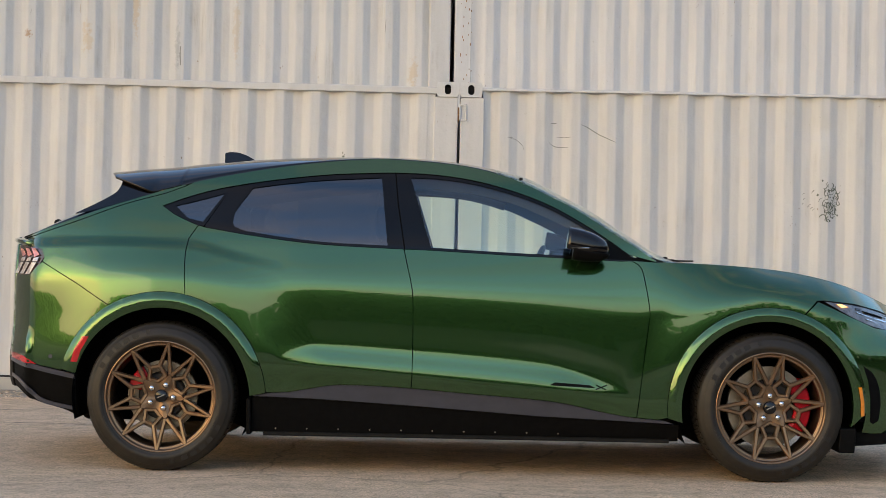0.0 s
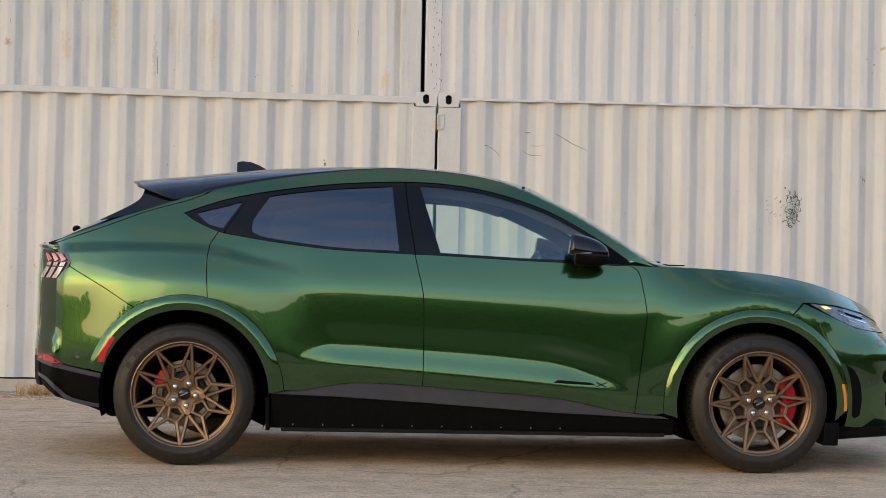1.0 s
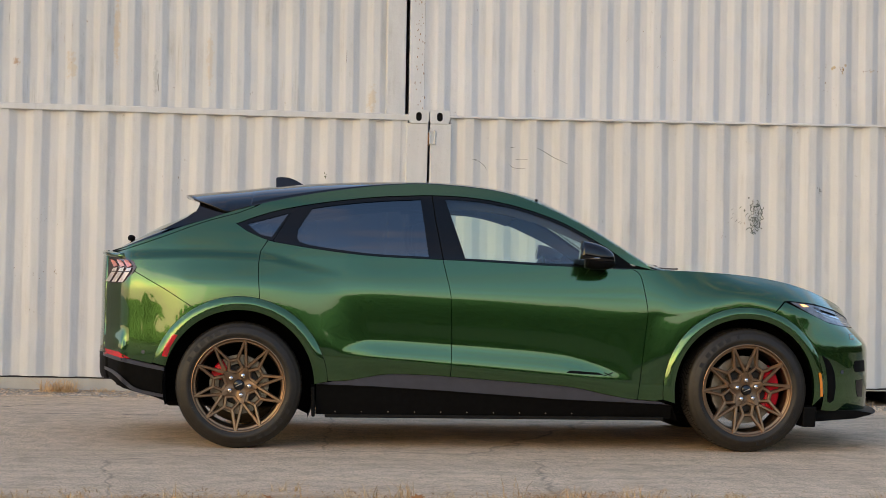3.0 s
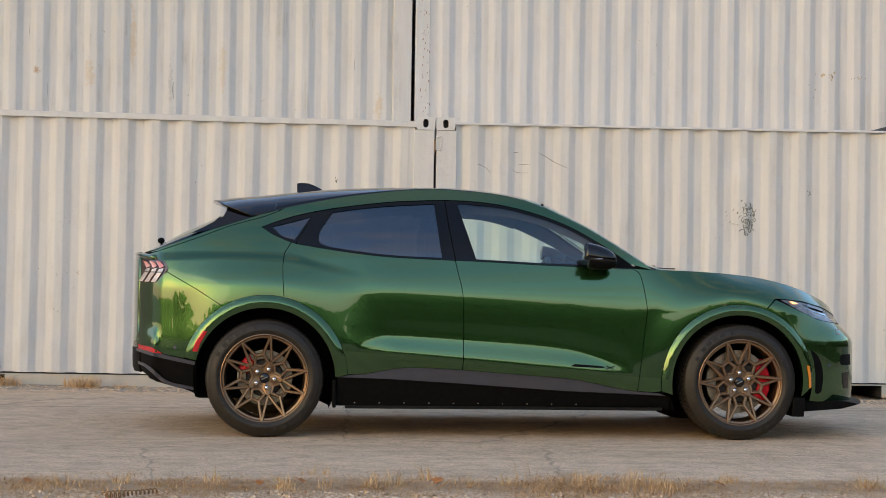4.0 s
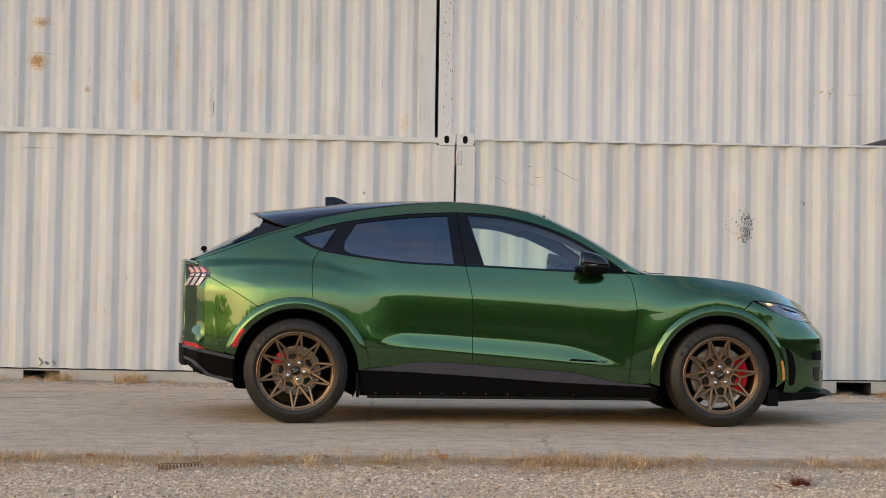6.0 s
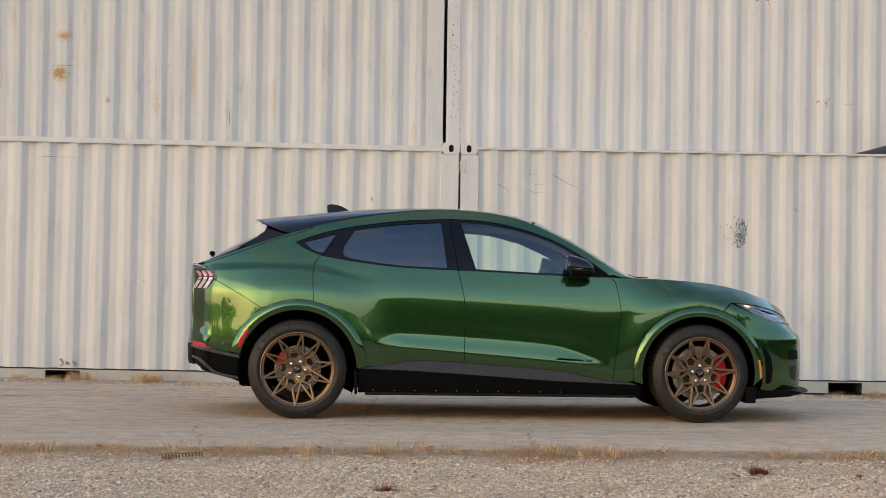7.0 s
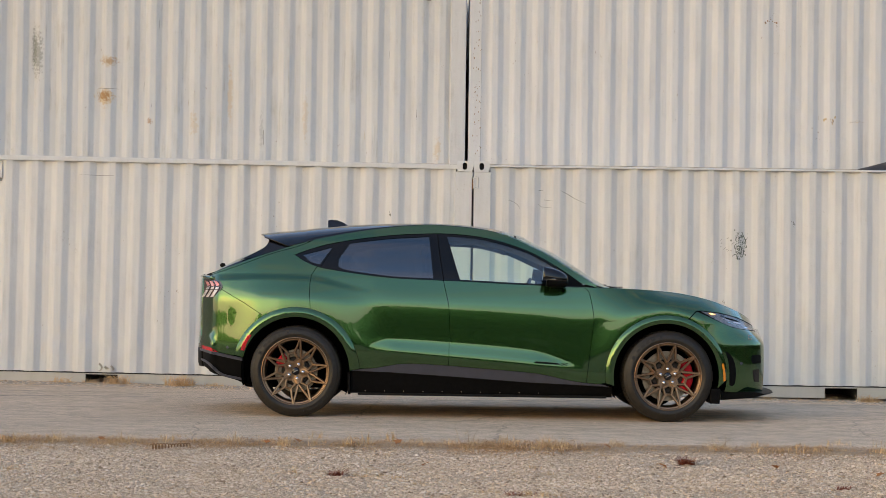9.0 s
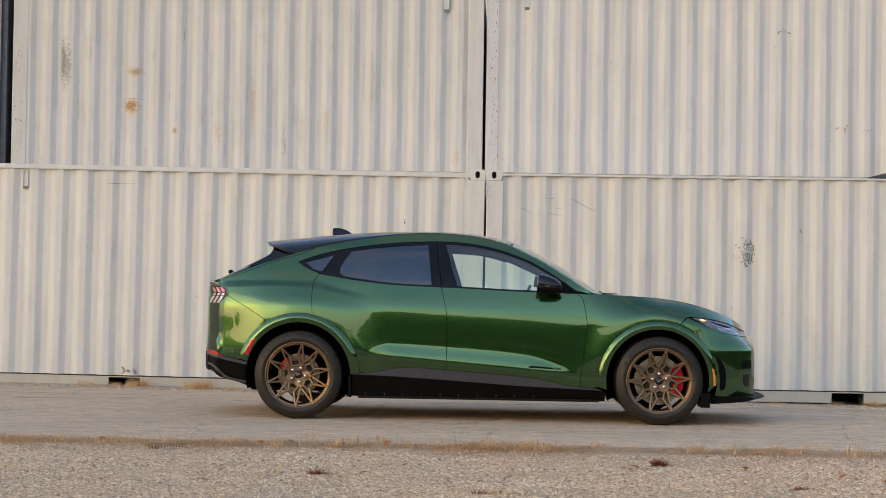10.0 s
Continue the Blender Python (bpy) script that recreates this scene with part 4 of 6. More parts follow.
# ---- wheels ----
def tyre_bm():
    bm = bmesh.new()
    R, r = 0.365, 0.274
    prof = [(r - 0.004, 0.108), (r + 0.005, 0.116), (r + 0.009, 0.1155), (r + 0.011, 0.1195), (r + 0.032, 0.1240), (r + 0.034, 0.1225), (r + 0.060, 0.1215), (r + 0.062, 0.1185), (R - 0.014, 0.1085), (R - 0.010, 0.106), (R - 0.003, 0.094), (R, 0.08)]
    grooves = []
    for y in (0.05, 0.017, -0.017, -0.05):
        grooves += [(R + 0.001, y + 0.006), (R - 0.007, y + 0.004), (R - 0.007, y - 0.004), (R + 0.001, y - 0.006)]
    prof = prof + grooves + [(q, -y) for q, y in prof[::-1]]
    lathe(bm, prof, 96)
    return bm


def bar(bm, p, q, w0, w1, y0, y1, d):
    """A spoke between two points of the wheel face (x, z), with a bevelled front; y is depth outward."""
    p, q = np.array(p, float), np.array(q, float)
    t = (q - p) / np.linalg.norm(q - p)
    nrm = np.array((-t[1], t[0]))
    rows = []
    for c, w, y in ((p, w0, y0), (q, w1, y1)):
        prof = [(-w / 2, y + d), (-w / 2, y + 0.006), (-w / 2 * 0.55, y), (w / 2 * 0.55, y), (w / 2, y + 0.006), (w / 2, y + d)]
        rows.append([bm.verts.new((c[0] + nrm[0] * s, yy, c[1] + nrm[1] * s)) for s, yy in prof])
    a, b = rows
    for k in range(6):
        bm.faces.new((a[k], a[(k + 1) % 6], b[(k + 1) % 6], b[k]))
    bm.faces.new(a[::-1])
    bm.faces.new(b)


def pol(r, deg):
    return (r * math.cos(radians(deg)), r * math.sin(radians(deg)))


RIM = 0.274


def rim_bm(phi):
    """Rim barrel, hub and the five solid arms between the pentagons; outer face towards -y."""
    bm = bmesh.new()
    R = RIM
    lathe(bm, [(R + 0.003, -0.106), (R - 0.001, -0.113), (R - 0.006, -0.1145), (R - 0.0095, -0.110), (R - 0.012, -0.099), (R - 0.018, -0.094), (R - 0.0215, -0.0965), (R - 0.025, -0.093), (R - 0.027, -0.082)], 96)
    return bm


def barrel_bm():
    return lathe(bmesh.new(), [(RIM - 0.027, -0.082), (RIM - 0.030, -0.076), (RIM - 0.033, -0.05), (RIM - 0.036, 0.02), (RIM - 0.02, 0.10), (RIM, 0.108), (RIM - 0.004, 0.112)], 72)


def hub_bm(phi):
    bm = bmesh.new()
    R = RIM
    pts = []
    for k in range(5):
        f = phi + 72 * k
        for a, r in ((0, 0.245), (12, 0.265), (22, 0.325), (30, 0.39), (36, 0.43), (42, 0.39), (50, 0.325), (60, 0.265)):
            pts.append(pol(r * R, f + a))
    ys = [-0.074 - 0.014 * smoothstep(0.06, 0.12, math.hypot(*p)) for p in pts]
    top = [bm.verts.new((x, y, z)) for (x, z), y in zip(pts, ys)]
    rim = [bm.verts.new((x * 0.97, y - 0.004, z * 0.97)) for (x, z), y in zip(pts, ys)]
    low = [bm.verts.new((x, -0.03, z)) for x, z in pts]
    n = len(pts)
    c = bm.verts.new((0, -0.074, 0))
    for i in range(n):
        j = (i + 1) % n
        bm.faces.new((c, rim[i], rim[j]))
        bm.faces.new((rim[i], top[i], top[j], rim[j]))
        bm.faces.new((top[i], low[i], low[j], top[j]))
    bmesh.ops.recalc_face_normals(bm, faces=bm.faces)
    return bm


def spoke_meshes():
    """The bars of one fifth of the wheel face about angle 0: pentagon edges and pointed legs."""
    R, face, out = RIM, -0.099, []
    inner, side, outer = pol(0.268 * R, 0), pol(0.372 * R, 23.5), pol(0.545 * R, 9.3)
    tip, arm = pol(0.978 * R, 20.3), pol(0.43 * R, 33.5)
    flip = lambda q: (q[0], -q[1])
    jobs = [(outer, flip(outer), 0.0195, 0.0195, face + 0.006, face + 0.006)]
    for g in ((lambda q: q), flip):
        jobs += [(g(outer), g(tip), 0.021, 0.0165, face + 0.006, face - 0.010), (g(arm), g(tip), 0.021, 0.0165, face + 0.008, face - 0.010),
                 (g(side), g(outer), 0.020, 0.0195, face + 0.011, face + 0.006), (g(inner), g(side), 0.018, 0.020, face + 0.014, face + 0.010)]
    for p, q, w0, w1, y0, y1 in jobs:
        bm = bmesh.new()
        d = (np.array(q) - np.array(p)) / math.dist(p, q)
        bar(bm, np.array(p) - d * 0.004, np.array(q) + d * 0.004, w0, w1, y0, y1, 0.028)
        bmesh.ops.recalc_face_normals(bm, faces=bm.faces)
        me = bpy.data.meshes.new("spoke")
        bm.to_mesh(me)
        bm.free()
        me.materials.append(BRONZE)
        out.append(me)
    return out


SPOKES = []


def caliper_bm(a0, a1, k):
    bm = bmesh.new()
    lathe(bm, [(q * k, y) for q, y in ((0.125, -0.045), (0.130, -0.060), (0.150, -0.066), (0.205, -0.060), (0.213, -0.045), (0.213, 0.04), (0.125, 0.04), (0.125, -0.045))], 16, a0=a0, a1=a1)
    ends = [e for e in bm.edges if len(e.link_faces) == 1]
    bmesh.ops.holes_fill(bm, edges=ends)
    bmesh.ops.recalc_face_normals(bm, faces=bm.faces)
    return bm


def wheel(x, side, phi, cal, steer=0.0, small=1.0):
    m = pose(x, -0.812 * side, 0.365, 0, 0, (0 if side > 0 else 180) + steer)
    w = part("wheel", rim_bm(phi), BRONZE, car, "bronze alloy wheel with pentagon spokes", smooth=True)
    w.matrix_world = m
    part("rim_barrel", barrel_bm(), BARREL, w, "bronze rim barrel with shade put into its colour", smooth=True)
    part("hub", hub_bm(phi), BRONZE_DULL, w, "bronze five-armed hub")
    if not SPOKES:
        SPOKES.extend(spoke_meshes())
    for k in range(5):
        for me in SPOKES:
            ob = new("spoke", me)
            ob.parent = w
            ob.rotation_euler = (0, -radians(phi + 72 * k), 0)
    part("tyre", tyre_bm(), RUBBER, w, "black rubber tyre", smooth=True)
    bm = bmesh.new()
    for k, (ang, wid) in enumerate([(a0 + w0, w1) for a0 in (100, 280) for w0, w1 in ((0, 3), (10, 6), (19, 6), (28, 6), (37, 6), (50, 5))] + [(a0 + 3.0 * i, 2.0) for a0 in (20, 200, 148, 328) for i in range(5)]):
        big = k < 12
        r0, r1 = (RIM + 0.036, RIM + 0.058) if big else (RIM + 0.018, RIM + 0.027)
        vs = [bm.verts.new((r * math.cos(radians(ang + d)), -0.1243 if r < RIM + 0.05 else -0.1225, r * math.sin(radians(ang + d)))) for r, d in ((r0, 0), (r0, wid), (r1, wid), (r1, 0))]
        vb = [bm.verts.new((v.co.x, -0.115, v.co.z)) for v in vs]
        bm.faces.new(vs)
        for i in range(4):
            bm.faces.new((vs[i], vs[(i + 1) % 4], vb[(i + 1) % 4], vb[i]))
    bmesh.ops.recalc_face_normals(bm, faces=bm.faces)
    tagged(part("sidewall_lettering", bm, RUBBER_MARK, w, "raised marks on the tyre wall"), kind="stuff")
    bm = bmesh.new()
    for k in range(72):
        a = 5.0 * k
        for sy in (-1, 1):
            box(bm, -0.0022, 0.0022, 0.062 * sy - 0.030, 0.062 * sy + 0.030, 0.3615, 0.3660)
            bmesh.ops.rotate(bm, verts=bm.verts[-8:], cent=(0, 0, 0), matrix=Matrix.Rotation(radians(a), 3, "Y"))
    tagged(part("tread_sipes", bm, DARK_VOID, w, "dark cross grooves of the tread"), kind="stuff")
    bm = bmesh.new()
    big = 0.200 if small == 1.0 else 0.172
    lathe(bm, [(0.001, -0.052), (big * 0.62, -0.052), (big * 0.68, -0.046), (big * 0.69, -0.028)], 48)
    part("disc_hat", bm, BARREL_DARK, w, "dark disc hat behind the hub", smooth=False)
    bm = bmesh.new()
    lathe(bm, [(big * 0.685, -0.030), (big, -0.030), (big, -0.022), (big, -0.004), (big, 0.004), (0.085, 0.004)], 64)
    part("brake_disc", bm, STEEL, w, "grey steel brake disc")
    part("brake_caliper", caliper_bm(*cal, small), RED_PAINT, w, "red brake caliper")
    for k in range(5):
        bm = bmesh.new()
        c = pol(0.060, phi + 36 + 72 * k)
        lathe(bm, [(0.001, -0.104), (0.008, -0.103), (0.0145, -0.096), (0.0155, -0.062)], 12, (c[0], 0, c[1]))
        part("lug_nut", bm, CHROME, w, smooth=True)
    bm = bmesh.new()
    lathe(bm, [(0.001, -0.095), (0.024, -0.094), (0.031, -0.089), (0.033, -0.062)], 28)
    part("centre_cap", bm, BLACK_GLOSS, w, "black centre cap", smooth=True)
    bm = bmesh.new()
    box(bm, -0.02, 0.02, -0.0965, -0.0945, -0.003, 0.003)
    bmesh.ops.rotate(bm, verts=bm.verts, cent=(0, 0, 0), matrix=Matrix.Rotation(radians(-25), 3, "Y"))
    part("cap_emblem", bm, CHROME, w)
    return w


wheel(0.0, 1, 30.7, (124, 166), small=0.82)
wheel(2.984, 1, -15, (-42, 42), steer=3.0)
wheel(0.0, -1, 32, (14, 56), small=0.82)
wheel(2.984, -1, -15, (138, 222), steer=3.0)

# wheel wells and underbody
for xc in (0.0, 2.975):
    for s in (1, -1):
        bm = bmesh.new()
        lathe(bm, [(0.440, -0.895 * s), (0.440, -0.60 * s), (0.02, -0.60 * s)], 36, (xc, 0, 0.365), -25, 205 if xc > 1 else 196)
        part("wheel_liner", bm, DARK_VOID, car)
bm = bmesh.new()
box(bm, -0.45, 3.60, -0.59, 0.59, 0.215, 0.42, 0.03)
box(bm, 0.47, 2.50, -0.84, 0.84, 0.205, 0.36, 0.02)
part("underbody", bm, DARK_VOID, car, "dark underbody")
bm = bmesh.new()
box(bm, -0.74, -0.445, -0.62, 0.62, 0.33, 0.80, 0.03)
box(bm, -0.62, -0.10, -0.56, 0.56, 0.80, 1.14, 0.03)
part("boot_lining", bm, DARK_VOID, car)


# ---- car: lamps, mirrors, spoiler, trim ----
def patch(name, pts, material, off=0.004, turn=0.012, label="", step=(0.03, 0.03), func=side_y):
    return surface(name, pts, material, car, off=off, turn=turn, step=step, label=label, func=func)


def both(name, make, material, label="", smooth=False):
    """A part on the near side and its mirror image on the far side."""
    out = []
    for s in (1, -1):
        bm = make()
        if s < 0:
            for v in bm.verts:
                v.co.y = -v.co.y
            bmesh.ops.reverse_faces(bm, faces=bm.faces)
        out.append(part(name, bm, material, car, label, smooth))
    return out


# tail lamp: smoked housing, three slanted bars
tail_poly = spline([(-0.795, 1.112), (-0.735, 1.107), (-0.650, 1.090), (-0.614, 1.062), (-0.609, 1.036), (-0.640, 0.985), (-0.675, 0.945), (-0.722, 0.915), (-0.795, 0.912)], 0.03)
for ob in patch("tail_lamp", tail_poly, TAIL_CLEAR, off=-0.008, label="smoked tail lamp with slanted bars"):
    s = 1 if ob.data.vertices[0].co.y < 0 else -1
    for k, xa in enumerate((-0.668, -0.714, -0.760)):
        for seg, mm in ((((xa - 0.022, 1.082), (xa + 0.008, 1.078 - 0.002 * k), (xa + 0.034, 1.048), (xa + 0.006, 1.036)), PINK_LENS), (((xa + 0.002, 1.030), (xa + 0.032, 1.036), (xa + 0.024, 1.014), (xa - 0.008, 1.014)), SMOKED_WHITE), (((xa - 0.010, 1.008), (xa + 0.020, 1.008), (xa - 0.020, 0.950), (xa - 0.052, 0.950)), SMOKED_WHITE)):
            bm = bmesh.new()
            front = [bm.verts.new((x, -s * (float(side_y(np.array(x), np.array(z))) + 0.004), z)) for x, z in seg]
            back = [bm.verts.new((x, -s * (float(side_y(np.array(x), np.array(z))) - 0.012), z)) for x, z in seg]
            bm.faces.new(front)
            for i in range(4):
                bm.faces.new((front[i], front[(i + 1) % 4], back[(i + 1) % 4], back[i]))
            bmesh.ops.recalc_face_normals(bm, faces=bm.faces)
            part("lamp_bar", bm, mm, ob)

# head lamp with lit amber strip
lamp = spline([(3.251, 0.891), (3.418, 0.872), (3.571, 0.836), (3.70, 0.785)], 0.04) + [(3.765, 0.757)] + spline([(3.790, 0.728), (3.70, 0.738), (3.61, 0.750), (3.515, 0.768), (3.381, 0.822), (3.251, 0.891)], 0.04)[:-1]
for ob in patch("head_lamp", lamp, CLEAR_LENS, off=-0.006, label="clear head lamp with dark reflector bowls"):
    s = 1 if ob.data.vertices[0].co.y < 0 else -1
    pieces = [(((3.315, 0.879), (3.345, 0.878), (3.378, 0.864), (3.338, 0.862)), TURN_LIT, "turn_lamp"), (((3.42, 0.862), (3.60, 0.820), (3.69, 0.782), (3.685, 0.774), (3.59, 0.810), (3.42, 0.852)), BLACK_GLOSS, "lamp_trim")]
    for xa, za, xb, zb, wd in ((3.42, 0.838, 3.60, 0.790, 0.0025), (3.47, 0.806, 3.67, 0.756, 0.003)):
        pieces.append((((xa, za + wd), (xb, zb + wd), (xb - 0.012, zb - wd * 0.6), (xa + 0.006, za - wd * 0.6)), CHROME, "lamp_lens"))
    pieces.append((((3.46, 0.846), (3.58, 0.815), (3.575, 0.806), (3.47, 0.832)), DARK_VOID, "lamp_bowl"))
    for seg, mm, nm in pieces:
        up = 0.002 if nm == "lamp_lens" else 0.0
        bm = bmesh.new()
        front = [bm.verts.new((x, -s * (float(side_y(np.array(x), np.array(z))) - 0.001 + up), z)) for x, z in seg]
        back = [bm.verts.new((x, -s * (float(side_y(np.array(x), np.array(z))) - 0.015), z)) for x, z in seg]
        bm.faces.new(front)
        for i in range(len(seg)):
            bm.faces.new((front[i], front[(i + 1) % len(seg)], back[(i + 1) % len(seg)], back[i]))
        bmesh.ops.recalc_face_normals(bm, faces=bm.faces)
        part(nm, bm, mm, ob)
patch("bonnet_gap", spline([(3.245, 0.897), (3.418, 0.880), (3.571, 0.845), (3.70, 0.794), (3.762, 0.772)], 0.04) + spline([(3.762, 0.762), (3.70, 0.784), (3.571, 0.836), (3.418, 0.872), (3.245, 0.892)], 0.04), BLACK_MATT, off=-0.004)


def arch_y(x, z):
    return side_y(x, z) + arch_swell(x, z)


patch("side_marker", [(3.419, 0.474), (3.437, 0.474), (3.452, 0.40), (3.456, 0.332), (3.436, 0.330), (3.432, 0.40)], AMBER_LENS, off=0.003, label="amber side marker lamp", func=arch_y)
patch("side_reflector", [(-0.383, 0.655), (-0.352, 0.652), (-0.392, 0.585), (-0.412, 0.525), (-0.444, 0.527), (-0.425, 0.59)], RED_LENS, off=0.003, label="red side reflector", func=arch_y)
patch("rear_reflector", [(-0.80, 0.556), (-0.70, 0.545), (-0.650, 0.518), (-0.632, 0.507), (-0.70, 0.512), (-0.80, 0.520)], RED_LENS, off=0.003, label="red rear fog lamp")
patch("air_curtain", spline([(3.447, 0.578), (3.497, 0.545), (3.535, 0.47), (3.545, 0.38), (3.537, 0.306), (3.510, 0.290)], 0.04) + [(3.492, 0.30), (3.488, 0.42), (3.475, 0.50)], BLACK_MATT, off=0.0015, label="black vertical air vent")
patch("parking_sensor", [(3.59 + 0.012 * math.cos(a), 0.475 + 0.012 * math.sin(a)) for a in np.linspace(0, 2 * math.pi, 13)[:-1]], GREY_SATIN, off=0.0015, step=(0.1, 0.1))
patch("parking_sensor", [(-0.555 + 0.011 * math.cos(a), 0.548 + 0.011 * math.sin(a)) for a in np.linspace(0, 2 * math.pi, 13)[:-1]], GREY_SATIN, off=0.0015, step=(0.1, 0.1))
patch("intake_trim", [(3.690, 0.540), (3.77, 0.540), (3.775, 0.472), (3.690, 0.472), (3.675, 0.505)], BLACK_MATT, off=0.003, label="black upper intake corner")
patch("lower_intake", [(3.695, 0.422), (3.755, 0.425), (3.755, 0.318), (3.715, 0.322), (3.70, 0.36)], BLACK_GLOSS, off=0.003, label="black lower intake corner")
patch("front_sensor_pad", [(3.655, 0.70), (3.69, 0.70), (3.69, 0.665), (3.655, 0.668)], BRONZE, off=0.002, step=(0.1, 0.1))
# bright strip on the lower rear bumper
patch("bumper_strip", spline([(-0.80, 0.450), (-0.745, 0.437), (-0.690, 0.408), (-0.640, 0.362), (-0.585, 0.330), (-0.435, 0.302)], 0.03) + spline([(-0.435, 0.284), (-0.590, 0.310), (-0.652, 0.340), (-0.702, 0.386), (-0.75, 0.418), (-0.80, 0.432)], 0.03), GREY_SATIN, off=0.006, label="satin grey bumper strip")
patch("bumper_ledge", [(-0.812, 0.531), (-0.675, 0.510), (-0.496, 0.476), (-0.43, 0.463), (-0.43, 0.440), (-0.55, 0.462), (-0.675, 0.487), (-0.812, 0.512)], GREY_SATIN, off=0.004, label="grey ledge of the rear bumper")
# badge near the front door's foot
bad = lambda x: 0.461 - 0.055 * (x - 1.914)
patch("door_badge", [(1.905, bad(1.905) - 0.004), (1.93, bad(1.93) + 0.012), (2.10, bad(2.10) + 0.010), (2.13, bad(2.13) - 0.002)], BLACK_MATT, off=0.0025, turn=0.003, step=(0.1, 0.1), label="dark badge plate")
for a, b in ((((2.13, 0.440)), (2.185, 0.462)), ((2.132, 0.462), (2.18, 0.440))):
    d = 0.0028
    patch("badge_stroke", [(a[0], a[1] - d), (b[0], b[1] - d), (b[0], b[1] + d), (a[0], a[1] + d)], BLACK_MATT, off=0.003, turn=0.003, step=(0.1, 0.1))


def mudflap(xa, xb, z0, z1, lean):
    def make():
        bm = bmesh.new()
        box(bm, xa, xb, -0.90, -0.66, z0, z1, 0.006)
        for v in bm.verts:
            v.co.x += lean * (z1 - v.co.z)
        return bm
    return make


both("mud_flap", mudflap(0.418, 0.440, 0.185, 0.36, 0.02), BLACK_MATT)
both("mud_flap", mudflap(3.335, 3.415, 0.150, 0.27, -0.06), BLACK_MATT)


def splitter():
    bm = bmesh.new()
    xs = np.linspace(-0.80, 0.80, 25)
    rows = []
    for y in xs:
        e = abs(y) / 0.80
        nose = 3.950 - 0.17 * e ** 2.5
        back = 3.43
        rows.append([bm.verts.new(p) for p in ((back, y, 0.175), (nose - 0.10, y, 0.195), (nose, y, 0.222), (nose - 0.01, y, 0.232), (nose - 0.10, y, 0.243), (back, y, 0.245))])
    for a, b in zip(rows, rows[1:]):
        for k in range(6):
            bm.faces.new((a[k], a[(k + 1) % 6], b[(k + 1) % 6], b[k]))
    bm.faces.new(rows[0])
    bm.faces.new(rows[-1][::-1])
    bmesh.ops.recalc_face_normals(bm, faces=bm.faces)
    return bm


part("front_splitter", splitter(), BLACK_MATT, car, "black plastic front splitter")


# roof spoiler
def spoiler_z(x):
    return float(pchip((-0.365, -0.213, 0.018, 0.08), (1.478, 1.500, 1.524, 1.531), np.array(x)))


bm = bmesh.new()
rows = []
for i in range(19):
    row = []
    for u in np.sin(np.linspace(-1, 1, 41) * math.pi / 2):
        q = abs(u)
        tip = -0.365 + 0.080 * q ** 3
        x = tip + (0.078 - 0.030 * q ** 4 - tip) * i / 18
        c = spoiler_z(x)
        lo = float(np.interp(x, (-0.285, -0.089, 0.05, 0.08), (1.448, 1.374, float(rail_z(0.05)) + 0.003, float(rail_z(0.08)) + 0.003)))
        e = rail_y(max(x, -0.12)) + 0.003 - 0.05 * float(smoothstep(-0.1, -0.36, x))
        row.append(bm.verts.new((x, u * e, c - (c - lo) * q ** 4.5)))
    rows.append(row)
for a, b in zip(rows, rows[1:]):
    for k in range(40):
        bm.faces.new((a[k], b[k], b[k + 1], a[k + 1]))
sp = part("roof_spoiler", bm, BLACK_GLOSS, car, "gloss black roof spoiler", smooth=True)
so = sp.modifiers.new("thickness", "SOLIDIFY")
so.thickness, so.offset = 0.010, -1
patch("tailgate_pillar", spline([(-0.252, 1.436), (-0.258, 1.405), (-0.275, 1.372), (-0.344, 1.327), (-0.479, 1.257)], 0.03) + [(-0.396, 1.272), (-0.24, 1.318), (-0.085, 1.366), (-0.089, 1.376)], BLACK_GLOSS, off=-0.008, turn=0.06, func=lambda x, z: side_y(x, np.minimum(z, rail_z(x))) - 0.62 * np.maximum(0, z - rail_z(x)), label="gloss black tailgate corner")

# tail lip
bm = bmesh.new()
rows = []
for y in 0.70 * np.sin(np.linspace(-1, 1, 37) * math.pi / 2):
    e = abs(y) / 0.70
    xr = float(np.interp(abs(y), (0.0, 0.10, 0.30, 0.46, 0.56, 0.645, 0.745, 0.80), (-0.882, -0.875, -0.86, -0.84, -0.81, -0.77, -0.712, -0.674))) + 0.012 * e ** 4
    top = 1.146 - 0.020 * e ** 3
    rows.append([bm.verts.new(p) for p in ((xr, y, top - 0.026), (xr + 0.002, y, top - 0.015), (xr + 0.014, y, top - 0.010), (xr + 0.075, y * 0.97, top), (xr + 0.10, y * 0.93, top - 0.045), (xr + 0.03, y * 0.98, top - 0.048))])
for a, b in zip(rows, rows[1:]):
    for k in range(6):
        bm.faces.new((a[k], a[(k + 1) % 6], b[(k + 1) % 6], b[k]))
bm.faces.new(rows[0])
bm.faces.new(rows[-1][::-1])
bmesh.ops.recalc_face_normals(bm, faces=bm.faces)
part("tail_lip", bm, PAINT, car, "green tail lip", smooth=True)

# antenna fin
bm = bmesh.new()
prof = [(0.185, 1.548), (0.183, 1.612), (0.215, 1.618), (0.262, 1.614), (0.305, 1.598), (0.370, 1.562)]
for s in (-1, 1):
    for x, z in prof:
        bm.verts.new((x, s * (0.006 + 0.030 * max(0, (1.625 - z) / 0.075) ** 1.3), z))
bm.verts.ensure_lookup_table()
v = list(bm.verts)
n = len(prof)
bm.faces.new(v[:n])
bm.faces.new(v[n:][::-1])
for i in range(n):
    j = (i + 1) % n
    bm.faces.new((v[i], v[n + i], v[n + j], v[j]))
bmesh.ops.recalc_face_normals(bm, faces=bm.faces)
